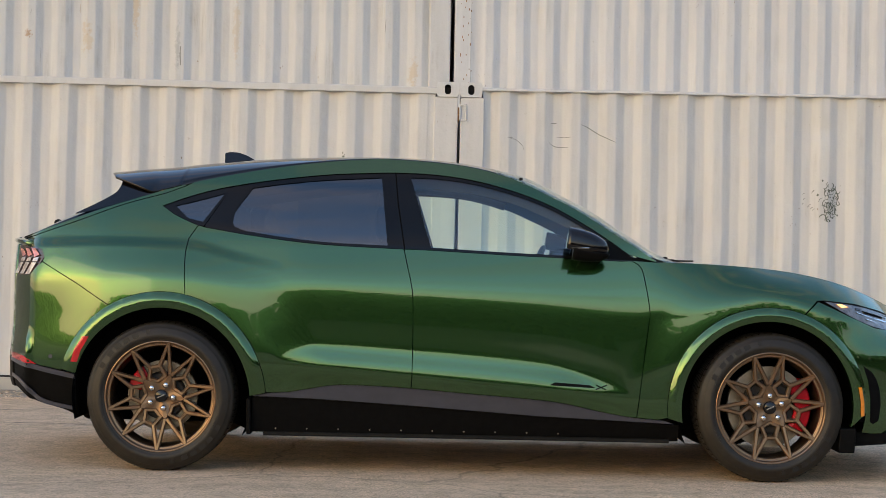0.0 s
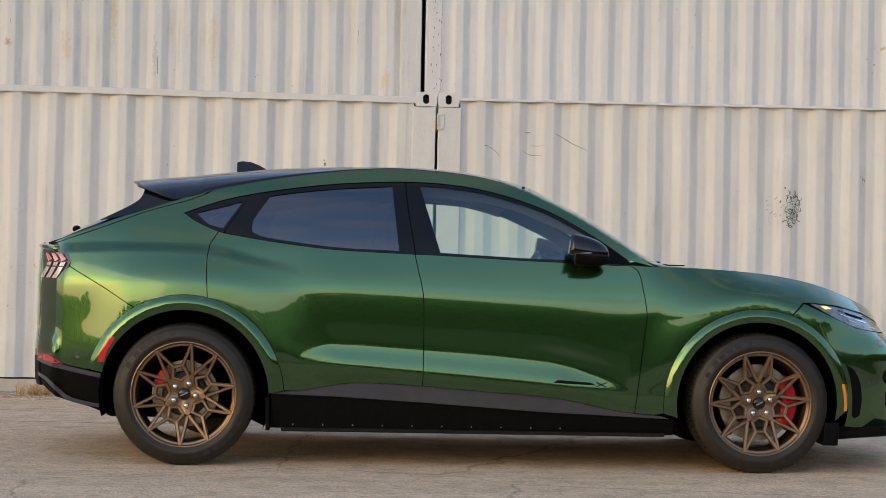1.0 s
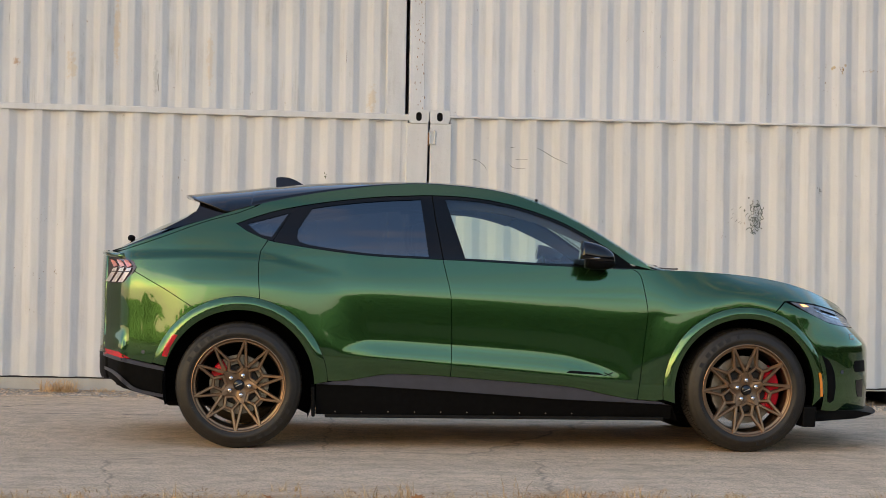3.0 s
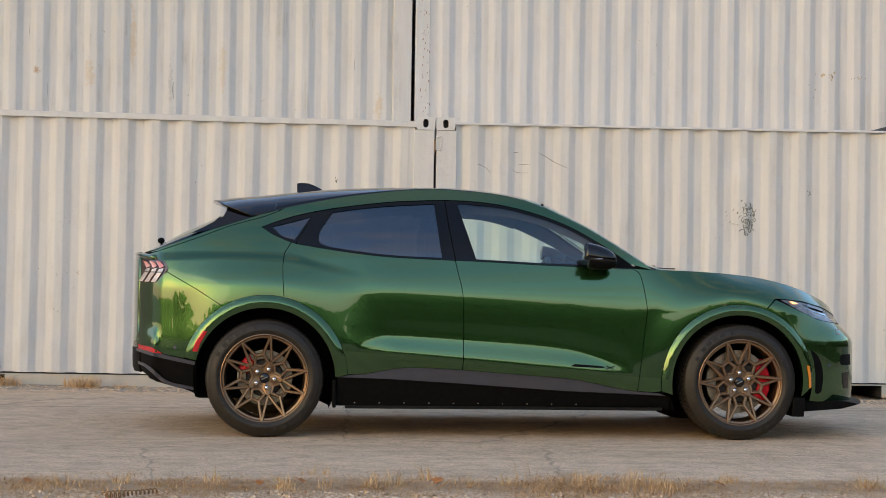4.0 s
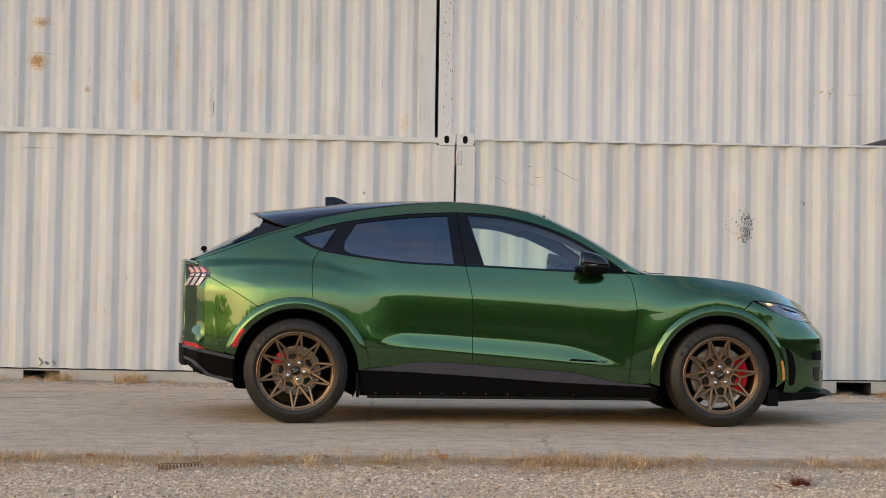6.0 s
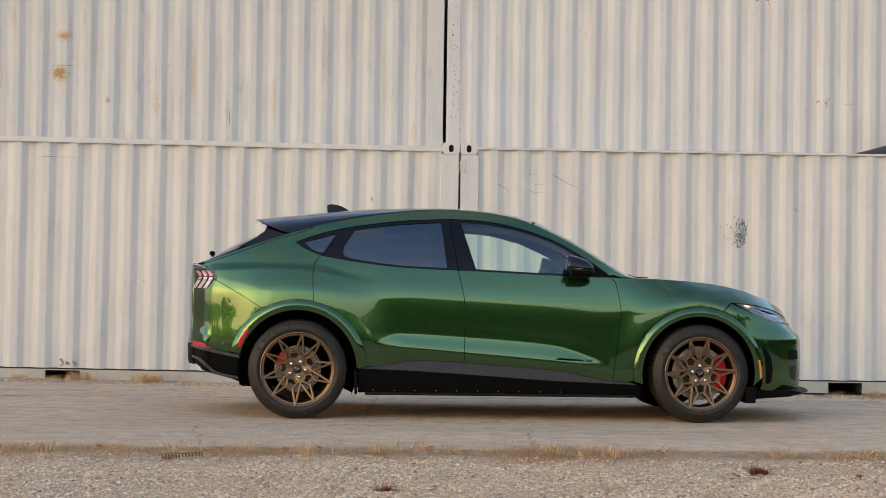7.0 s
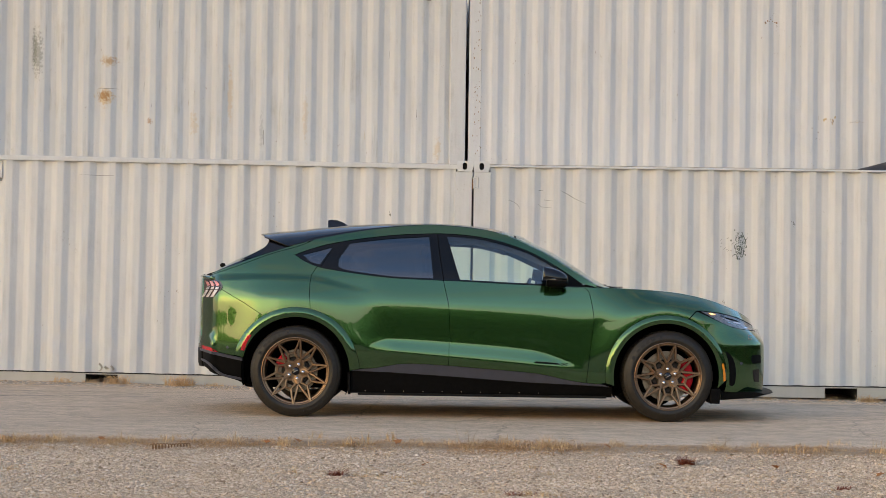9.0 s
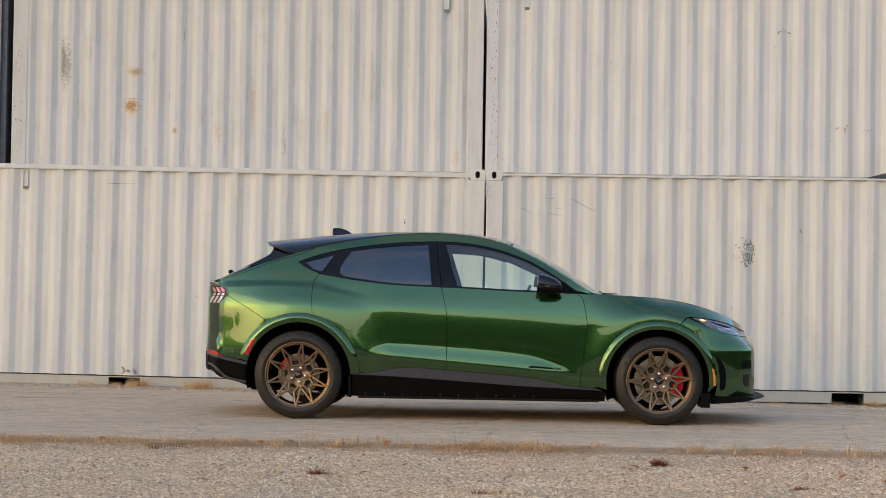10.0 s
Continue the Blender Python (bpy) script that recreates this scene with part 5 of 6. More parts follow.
bmesh.ops.bevel(bm, geom=bm.edges[:], offset=0.003, segments=2, affect="EDGES")
part("antenna_fin", bm, BLACK_GLOSS, car, "gloss black antenna fin")


# door mirrors
def mirror_shell(lower):
    def make():
        bm = bmesh.new()
        n, m = 14, 18
        rows = []
        for i in range(n + 1):
            u = i / n
            x = 1.972 + 0.205 * u
            zc = 1.150 - 0.030 * u
            hh = (0.078 * (1 - u ** 2.6) ** 0.5 + 0.004)
            dd = 0.070 * (1 - u ** 3.0) ** 0.5 + 0.004
            ring = []
            for k in range(m):
                a = 2 * math.pi * k / m
                ca, sa = math.cos(a), math.sin(a)
                pw = 0.75
                yy = math.copysign(abs(ca) ** pw, ca) * dd
                zz = math.copysign(abs(sa) ** pw, sa) * hh
                if zz < 0:
                    zz *= 0.95
                ring.append(bm.verts.new((x + 0.012 * sa * (1 - u), -1.005 + yy, zc + zz)))
            rows.append(ring)
        for a, b in zip(rows, rows[1:]):
            for k in range(m):
                bm.faces.new((a[k], b[k], b[(k + 1) % m], a[(k + 1) % m]))
        bm.faces.new(rows[0])
        bm.faces.new(rows[-1][::-1])
        zcut = 1.128
        keep_above = not lower
        bmesh.ops.bisect_plane(bm, geom=bm.verts[:] + bm.edges[:] + bm.faces[:], plane_co=(1.97, 0, zcut), plane_no=(0.12, 0, 1), clear_inner=keep_above, clear_outer=not keep_above)
        bmesh.ops.holes_fill(bm, edges=[e for e in bm.edges if len(e.link_faces) == 1])
        if lower:
            for v in bm.verts:
                v.co.x, v.co.y = 2.075 + (v.co.x - 2.05) * 0.88, -1.005 + (v.co.y + 1.005) * 0.95
        bmesh.ops.recalc_face_normals(bm, faces=bm.faces)
        return bm
    return make


caps = both("door_mirror", mirror_shell(False), BLACK_GLOSS, "gloss black door mirror", True)
lows = both("mirror_base", mirror_shell(True), BLACK_MATT, "black plastic mirror underside", True)
for cap, low in zip(caps, lows):
    low.parent = cap
    s = 1 if cap.data.vertices[0].co.y < 0 else -1
    bm = bmesh.new()
    box(bm, 1.985, 2.075, -1.0775, -1.070, 1.128, 1.135, 0.002)
    arm = bmesh.new()
    vs = []
    for x0, x1, y, z0, z1 in ((2.03, 2.12, -0.98, 1.070, 1.085), (2.06, 2.16, -0.80, 1.062, 1.092)):
        vs.append([arm.verts.new(p) for p in ((x0, y, z0), (x1, y, z0), (x1, y, z1), (x0, y, z1))])
    for k in range(4):
        arm.faces.new((vs[0][k], vs[0][(k + 1) % 4], vs[1][(k + 1) % 4], vs[1][k]))
    arm.faces.new(vs[0])
    arm.faces.new(vs[1][::-1])
    for b in (bm, arm):
        if s < 0:
            for v in b.verts:
                v.co.y = -v.co.y
        bmesh.ops.recalc_face_normals(b, faces=b.faces)
    part("repeater_strip", bm, CHROME, cap, "pale indicator strip")
    part("mirror_arm", arm, BLACK_MATT, cap)
patch("cowl_corner", [(2.29, 1.050), (2.47, 1.045), (2.455, 1.074), (2.41, 1.088), (2.335, 1.092), (2.29, 1.084)], BLACK_MATT, off=-0.016, step=(0.05, 0.02))
patch("mirror_sail", [(2.10, 1.082), (2.325, 1.074), (2.19, 1.170), (2.13, 1.155)], BLACK_MATT, off=-0.004, label="black mirror corner piece")

# wipers on the scuttle, washer post on the tailgate
for y in (-0.45, 0.1):
    bm = bmesh.new()
    box(bm, 2.46, 2.56, y - 0.03, y + 0.02, 1.070, 1.084, 0.004)
    box(bm, 2.50, 2.525, y - 0.02, y + 0.02, 1.078, 1.096, 0.004)
    box(bm, 2.55, 2.66, y - 0.012, y + 0.012, 1.072, 1.080, 0.003)
    part("wiper", bm, BLACK_MATT, car, "black wiper arm")
bm = bmesh.new()
box(bm, -0.716, -0.702, -0.012, 0.012, 1.168, 1.215, 0.005)
bmesh.ops.create_uvsphere(bm, u_segments=14, v_segments=9, radius=0.021, matrix=Matrix.Translation((-0.712, 0, 1.217)) @ Matrix.Diagonal((1.15, 1.0, 0.95, 1.0)))
part("rear_wiper", bm, BLACK_MATT, car, "small black rear wiper mount")

# lip along the foot of the sill
def sill_lip():
    bm = bmesh.new()
    rows = []
    for x in np.linspace(0.50, 2.50, 24):
        y = -float(side_y(np.array(x), np.array(0.205))) + 0.010
        rows.append([bm.verts.new(p) for p in ((x, y + 0.04, 0.180), (x, y - 0.004, 0.178), (x, y - 0.006, 0.184), (x, y - 0.002, 0.194), (x, y + 0.012, 0.200))])
    for a, b in zip(rows, rows[1:]):
        for k in range(4):
            bm.faces.new((a[k], a[k + 1], b[k + 1], b[k]))
    bmesh.ops.recalc_face_normals(bm, faces=bm.faces)
    return bm


both("sill_lip", sill_lip, LIP_GREY, "dull black sill lip, slightly lighter than the sill")
# sill bolts
for k in range(10):
    x = 0.56 + 0.155 * k
    bm = bmesh.new()
    yy = -float(side_y(np.array(x), np.array(0.215))) + 0.012
    lathe(bm, [(0.0005, yy - 0.001), (0.0035, yy - 0.0005), (0.004, yy + 0.004)], 8, (x, 0, 0.214))
    part("sill_bolt", bm, STEEL, car)

# ---- car: cabin ----
top_grid("headliner", [0.15 + 0.06 * i for i in range(27)], lambda x: rail_y(x) - 0.045, CABIN, car, crown=lambda x: rail_z(x) - 0.10, rail=lambda x: float(rail_z(x)) - 0.135, thick=-0.04, label="dark headliner")


def pillar_trim():
    bm = bmesh.new()
    xs = np.linspace(1.0, 2.30, 27)
    up = [bm.verts.new((x, -(rail_y(x) - 0.035), float(rail_z(x)) - 0.02)) for x in xs]
    lo = [bm.verts.new((x, -(rail_y(x) - 0.025), max(1.04, float(rail_z(x)) - 0.155 + 0.055 * (x - 1.0) / 1.3))) for x in xs]
    for i in range(26):
        bm.faces.new((up[i], up[i + 1], lo[i + 1], lo[i]))
    return bm


both("pillar_trim", pillar_trim, CABIN)
bm = bmesh.new()
box(bm, 1.98, 2.44, -0.66, 0.66, 0.60, 1.045, 0.05)
part("dashboard", bm, CABIN, car, "dark dashboard")
bm = bmesh.new()
lathe(bm, [(0.165 + 0.014 * math.cos(a), 0.014 * math.sin(a)) for a in np.linspace(0, 2 * math.pi, 11)], 40)
box(bm, -0.16, 0.16, -0.012, 0.012, -0.02, 0.02, 0.004)
box(bm, -0.05, 0.05, -0.02, 0.02, -0.05, 0.05, 0.01)
sw = part("steering_wheel", bm, CABIN, car, "dark steering wheel", smooth=True)
sw.matrix_world = Matrix.Translation((1.86, 0.37, 0.985)) @ Matrix.Rotation(radians(-65), 4, "Y") @ Matrix.Rotation(radians(90), 4, "X")


def seat(x, y, parent):
    bm = bmesh.new()
    box(bm, x - 0.02, x + 0.50, y - 0.25, y + 0.25, 0.52, 0.68, 0.06)
    part("seat_cushion", bm, CABIN, parent)
    bm = bmesh.new()
    box(bm, x - 0.10, x + 0.06, y - 0.24, y + 0.24, 0.62, 1.17, 0.06)
    for v in bm.verts:
        v.co.x -= 0.30 * (v.co.z - 0.62)
    part("seat_back", bm, CABIN, parent)
    bm = bmesh.new()
    box(bm, x - 0.28, x - 0.17, y - 0.13, y + 0.13, 1.15, 1.335, 0.045)
    part("headrest", bm, CABIN, parent)


for sy in (-0.37, 0.37):
    seat(1.30, sy, car)
    seat(0.45, sy, car)
both("door_trim", lambda: box(bmesh.new(), 0.52, 2.40, -0.80, -0.74, 0.45, 1.055, 0.02), CABIN)
bm = bmesh.new()
box(bm, -0.55, 0.47, -0.58, 0.58, 0.425, 0.47, 0.01)
box(bm, 0.47, 2.40, -0.70, 0.70, 0.425, 0.47, 0.01)
part("cabin_floor", bm, CABIN, car)
bm = bmesh.new()
box(bm, 1.750, 1.768, -0.59, -0.575, 1.470, 1.484, 0.003)
part("roof_nub", bm, BLACK_MATT, car)


# ---- marks and fittings on the containers ----
INK = plain("dark_scribble_ink", (0.12, 0.135, 0.11), 0.7)
RUST = plain("rust_brown", (0.24, 0.13, 0.055), 0.85, 0, 0.4, 60, 0.2)
RUST_PALE = plain("rust_stain_pale", (0.47, 0.38, 0.25), 0.8, 0, 0.25, 40)
GRIME = plain("grey_grime", (0.20, 0.20, 0.175), 0.8, 0, 0.3, 50)
SHEET = {left_low: (1.0, -2.895, 0.287), right_low: (5.0, 3.504, 0.2845), up_left: (21.0, -0.336, 0.278), up_right: (25.0, 3.965, 0.2812)}


def sheet_y(root, x, z, H):
    """Depth of a container's side at a place in its own axes."""
    seed, phase, pitch = SHEET[root]
    z0, z1 = 0.137, H - 0.088
    return 0.016 + fold_at(x, phase - root.location.x, pitch) + dent_at(x, z, z0, z1, seed)


def stroke(root, pts, width, material, name="paint_scratch"):
    """A thin mark that follows the folds of the sheet; pts in world x and z."""
    H = root["height"]
    ox, oz = root.location.x, root.location.z
    path = spline([(x - ox, z - oz) for x, z in pts], 0.012) if len(pts) > 2 else [tuple(np.array(pts[0]) + (np.array(pts[1]) - np.array(pts[0])) * i / 12 - np.array((ox, oz))) for i in range(13)]
    bm = bmesh.new()
    rows = []
    n = len(path)
    for i, (x, z) in enumerate(path):
        a, b = np.array(path[max(0, i - 1)]), np.array(path[min(n - 1, i + 1)])
        t = (b - a) / (np.linalg.norm(b - a) or 1)
        w = width * (0.35 + 0.65 * math.sin(math.pi * min(1, (i + 0.5) / n * 1.0)))
        rows.append([bm.verts.new((x - t[1] * s * w / 2, sheet_y(root, x - t[1] * s * w / 2, z + t[0] * s * w / 2, H) - 0.0022, z + t[0] * s * w / 2)) for s in (-1, 0, 1)])
    for p, q in zip(rows, rows[1:]):
        for k in range(2):
            bm.faces.new((p[k], p[k + 1], q[k + 1], q[k]))
    return part(name, bm, material, root)


def blotch(root, x, z, rx, rz, material, rng, n, size, name="rust_stain"):
    """A cluster of small irregular flakes."""
    H = root["height"]
    bm = bmesh.new()
    ox, oz = root.location.x, root.location.z
    for _ in range(n):
        cx, cz = x - ox + rng.gauss(0, rx), z - oz + rng.gauss(0, rz)
        r = size * rng.uniform(0.3, 1.0)
        k = rng.randint(5, 7)
        ring = []
        for i in range(k):
            a = 2 * math.pi * i / k
            q = r * rng.uniform(0.5, 1.2)
            px, pz = cx + q * math.cos(a), cz + 1.3 * q * math.sin(a)
            ring.append((px, sheet_y(root, px, pz, H) - 0.0020, pz))
        c = bm.verts.new((cx, sheet_y(root, cx, cz, H) - 0.0024, cz))
        vs = [bm.verts.new(p) for p in ring]
        for i in range(k):
            bm.faces.new((c, vs[i], vs[(i + 1) % k]))
    bmesh.ops.recalc_face_normals(bm, faces=bm.faces)
    return tagged(part(name, bm, material, root), kind="stuff")


for c, h in ((left_low, 2.575), (right_low, 2.579), (up_left, 2.59), (up_right, 2.59)):
    c["height"] = h
rng = random.Random(4)
# scribble on the lower right-hand box
for k in range(52):
    a, q = rng.uniform(0, 6.28), math.sqrt(rng.uniform(0.05, 1.0))
    x, z = 4.435 + 0.068 * q * math.cos(a) + 0.02 * math.sin(2.2 * a), 1.555 + 0.135 * q * math.sin(a)
    pts, turn = [(x, z)], rng.uniform(0, 6.28)
    for _ in range(rng.randint(2, 5)):
        turn += rng.uniform(0.3, 1.3)
        x, z = x + 0.014 * math.cos(turn), z + 0.017 * math.sin(turn)
        pts.append((x, z))
    stroke(right_low, pts, rng.uniform(0.003, 0.009), INK, "scribble_stroke")
for k in range(9):
    x, z = 4.26 + rng.uniform(-0.06, 0.05), 1.57 + rng.uniform(-0.08, 0.09)
    stroke(right_low, [(x, z), (x + 0.008, z + 0.012), (x + 0.018, z + 0.014)], 0.0035, INK, "scribble_stroke")
for pts, w in (([(2.44, 2.142), (2.50, 2.12), (2.60, 2.06), (2.72, 2.005)], 0.0055), ([(2.25, 2.040), (2.31, 2.036), (2.36, 2.040)], 0.0038), ([(2.19, 1.995), (2.24, 1.962), (2.34, 1.958)], 0.0038), ([(2.20, 2.145), (2.25, 2.150)], 0.005), ([(1.88, 2.022), (1.93, 2.010), (1.98, 1.965), (1.99, 1.935)], 0.0038), ([(1.86, 2.03), (1.90, 2.03)], 0.004)):
    stroke(right_low, pts, w, INK)
blotch(right_low, 4.437, 1.555, 0.035, 0.075, INK, rng, 40, 0.009, "scribble_fill")
blotch(right_low, 5.037, 1.815, 0.010, 0.022, GRIME, rng, 9, 0.009)
blotch(left_low, 0.536, 1.845, 0.006, 0.02, INK, rng, 8, 0.010)
# stains on the upper boxes
stroke(up_left, [(-3.22, 3.475), (-2.95, 3.475)], 0.006, GRIME)
blotch(up_right, 5.968, 3.20, 0.035, 0.025, RUST_PALE, rng, 7, 0.017)
blotch(up_right, 5.96, 3.20, 0.035, 0.025, RUST, rng, 7, 0.009)
blotch(up_right, 6.265, 3.18, 0.035, 0.012, RUST_PALE, rng, 5, 0.014)
blotch(up_right, 6.26, 3.18, 0.03, 0.01, RUST, rng, 5, 0.008)
blotch(up_right, 5.20, 4.42, 0.05, 0.02, RUST, rng, 10, 0.012)
for _ in range(16):
    x, z = rng.uniform(-2.9, 1.0), rng.uniform(2.75, 4.8)
    stroke(up_left, [(x, z), (x + rng.gauss(0, 0.004), z - rng.uniform(0.04, 0.16))], rng.uniform(0.002, 0.004), rng.choice((GRIME, RUST_PALE)), "rust_streak")
# long thin scratch low on the sheet, and one under the rail of the lower box
stroke(up_left, [(-1.13, 2.98), (-1.135, 2.90), (-1.128, 2.80)], 0.010, GRIME, "paint_scratch")
stroke(left_low, [(-2.95, 2.215), (-2.55, 2.213)], 0.005, GRIME)


def post_specks(root, x0, x1, n):
    bm = bmesh.new()
    for _ in range(n):
        cx, cz = rng.uniform(x0, x1) - root.location.x, 2.65 + 1.5 * rng.random() ** 0.8 - root.location.z + rng.choice((0, 0.85)) * 0.9
        r = rng.uniform(0.003, 0.010)
        vs = [bm.verts.new((cx + r * math.cos(a) * 0.6, 0.0042, cz + 1.7 * r * math.sin(a))) for a in (0.2, 1.3, 2.4, 3.6, 5.0)]
        bm.faces.new(vs[::-1])
    tagged(part("rust_stain", bm, RUST, root), kind="stuff")


post_specks(up_right, 1.475, 1.59, 70)
post_specks(up_left, -4.62, -4.50, 46)


def tie_bracket(root, x, z):
    """A small welded bracket with a drop link."""
    H = root["height"]
    lx, lz = x - root.location.x, z - root.location.z
    y = sheet_y(root, lx, lz, H)
    bm = bmesh.new()
    box(bm, lx - 0.034, lx - 0.022, y - 0.035, y + 0.03, lz - 0.09, lz + 0.09, 0.003)
    box(bm, lx + 0.022, lx + 0.034, y - 0.035, y + 0.03, lz - 0.09, lz + 0.09, 0.003)
    box(bm, lx - 0.034, lx + 0.034, y - 0.022, y + 0.03, lz - 0.09, lz + 0.06, 0.003)
    part("tie_bracket", bm, CREAM, root, "cream welded tie bracket")
    bm = bmesh.new()
    box(bm, lx - 0.03, lx + 0.03, y - 0.026, y + 0.02, lz - 0.125, lz - 0.092, 0.003)
    part("bracket_foot", bm, GRIME, root)


tie_bracket(left_low, -3.834, 2.255)
tie_bracket(up_left, 0.906, 4.76)
tie_bracket(up_right, 1.93, 4.80)
# door hinge in the gap between the lower boxes
bm = bmesh.new()
box(bm, -0.006, 0.004, -0.014, 0.006, -0.066, 0.066, 0.003)
box(bm, 0.040, 0.052, -0.014, 0.006, -0.066, 0.066, 0.003)
box(bm, 0.0041, 0.0399, -0.014, 0.006, 0.054, 0.066, 0.003)
box(bm, 0.0041, 0.0399, -0.014, 0.006, -0.066, -0.054, 0.003)
hinge = part("hinge_plate", bm, CREAM, right_low, "rusty hinge plate by the gap")
hinge.location = (1.475 - RIGHT_END, 0.006, 2.219 + 0.12)
bm = bmesh.new()
lathe(bm, [(0.001, -0.06), (0.011, -0.06), (0.011, 0.06), (0.001, 0.06)], 10)
bmesh.ops.rotate(bm, verts=bm.verts, cent=(0, 0, 0), matrix=Matrix.Rotation(radians(90), 3, "X"))
pin = part("hinge_pin", bm, RUST, right_low)
pin.location = (1.459 - RIGHT_END, 0.018, 2.20 + 0.12)
# torn tabs of sheet curling over the fork pocket
for tx, tw, th in ((-2.66, 0.030, 0.085), (-2.60, 0.045, 0.050), (-2.53, 0.026, 0.060)):
    bm = bmesh.new()
    prev = None
    for i in range(7):
        u = i / 6
        x = tx - LEFT_END + 0.030 * math.sin(3.0 * u)
        row = [bm.verts.new((x + q * tw * (1 - 0.6 * u), 0.030 - 0.055 * u ** 1.5, 0.150 + th * u + 0.02 * q * u)) for q in (-0.5, 0.5)]
        if prev:
            bm.faces.new((prev[0], prev[1], row[1], row[0]))
        prev = row
    tab = part("torn_tab", bm, RAIL_PAINT, left_low, "torn curling tab of sheet steel")
    so = tab.modifiers.new("thickness", "SOLIDIFY")
    so.thickness = 0.003
# lock rods on the dark box
for dx, w in ((-0.10, 0.022), (-0.30, 0.016)):
    bm = bmesh.new()
    box(bm, dx - w, dx + w, -0.03, 0.01, 0.14, 2.45, 0.006)
    part("lock_rod", bm, GREY_SATIN, up_far, "grey steel lock rod")
# folded tarpaulin on the roof of the lower box
bm = bmesh.new()
rows = []
for i in range(9):
    u = i / 8
    rows.append([bm.verts.new((6.0 + 1.1 * u, 6.0 + 0.85 * v, 2.412 + float(np.interp(u, (0, 0.14, 0.45, 1), (0.05, 0.15, 0.235, 0.36))) * math.sin(math.pi * v) ** 0.8 + 0.006 * math.sin(9 * u + 5 * v))) for v in np.linspace(0, 1, 8)])
for a, b in zip(rows, rows[1:]):
    for k in range(7):
        bm.faces.new((a[k], b[k], b[k + 1], a[k + 1]))
tarp = part("tarpaulin", bm, plain("dark_tarpaulin", (0.02, 0.02, 0.024), 0.6), None, smooth=True)
tagged(tarp, "dark folded tarpaulin lying on a container roof", "tarpaulin")
so = tarp.modifiers.new("thickness", "SOLIDIFY")
so.thickness = 0.01


# ---- gravel, grass, weeds ----
def stone_material():
    m, nt, links, b = principled("gravel_stone")
    geo = nt.new("ShaderNodeNewGeometry")
    c = ramp(nt, links, geo.outputs["Random Per Island"], [(0.0, (0.26, 0.175, 0.105)), (0.15, (0.54, 0.39, 0.26)), (0.5, (0.73, 0.55, 0.38)), (0.85, (0.80, 0.625, 0.455)), (0.97, (0.88, 0.73, 0.56)), (1.0, (0.62, 0.40, 0.21))]).outputs["Color"]
    dirt = noise_node(nt, links, 1.3, 4, 0.6, (1.0, 2.0, 1.0))
    c = mixc(nt, links, ramp(nt, links, dirt.outputs["Fac"], [(0.45, (0, 0, 0)), (0.68, (0.40, 0.40, 0.40))]).outputs["Color"], c, (0.46, 0.33, 0.21))
    n = noise_node(nt, links, 90, 3)
    mul = nt.new("ShaderNodeMix")
    mul.data_type, mul.blend_type = "RGBA", "MULTIPLY"
    mul.inputs["Factor"].default_value = 0.5
    links.new(c, mul.inputs[6])
    links.new(ramp(nt, links, n.outputs["Fac"], [(0.3, (0.6, 0.6, 0.6)), (0.7, (1.15, 1.15, 1.15))]).outputs["Color"], mul.inputs[7])
    links.new(mul.outputs[2], b.inputs["Base Color"])
    b.inputs["Roughness"].default_value = 0.9
    b.inputs["Specular IOR Level"].default_value = 0.2
    return m


def blade_material(name, lo, hi):
    m, nt, links, b = principled(name)
    geo = nt.new("ShaderNodeNewGeometry")
    links.new(ramp(nt, links, geo.outputs["Random Per Island"], [(0.0, lo), (1.0, hi)]).outputs["Color"], b.inputs["Base Color"])
    b.inputs["Roughness"].default_value = 0.85
    b.inputs["Specular IOR Level"].default_value = 0.15
    return m


STONES = stone_material()
DRY = blade_material("dry_grass", (0.32, 0.165, 0.07), (0.74, 0.47, 0.23))
PALE = blade_material("pale_dry_grass", (0.46, 0.28, 0.13), (0.82, 0.57, 0.31))
REDWEED = blade_material("red_weed", (0.15, 0.042, 0.025), (0.36, 0.12, 0.065))
LEAF = blade_material("fallen_leaf", (0.30, 0.10, 0.035), (0.40, 0.17, 0.06))


def mesh_thing(name, verts, faces, material, label, category, kind="", group="", parent=None):
    me = bpy.data.meshes.new(name)
    me.from_pydata(verts, [], faces)
    me.materials.append(material)
    ob = new(name, me)
    if parent:
        ob.parent = parent
    return tagged(ob, label, category, group, kind)


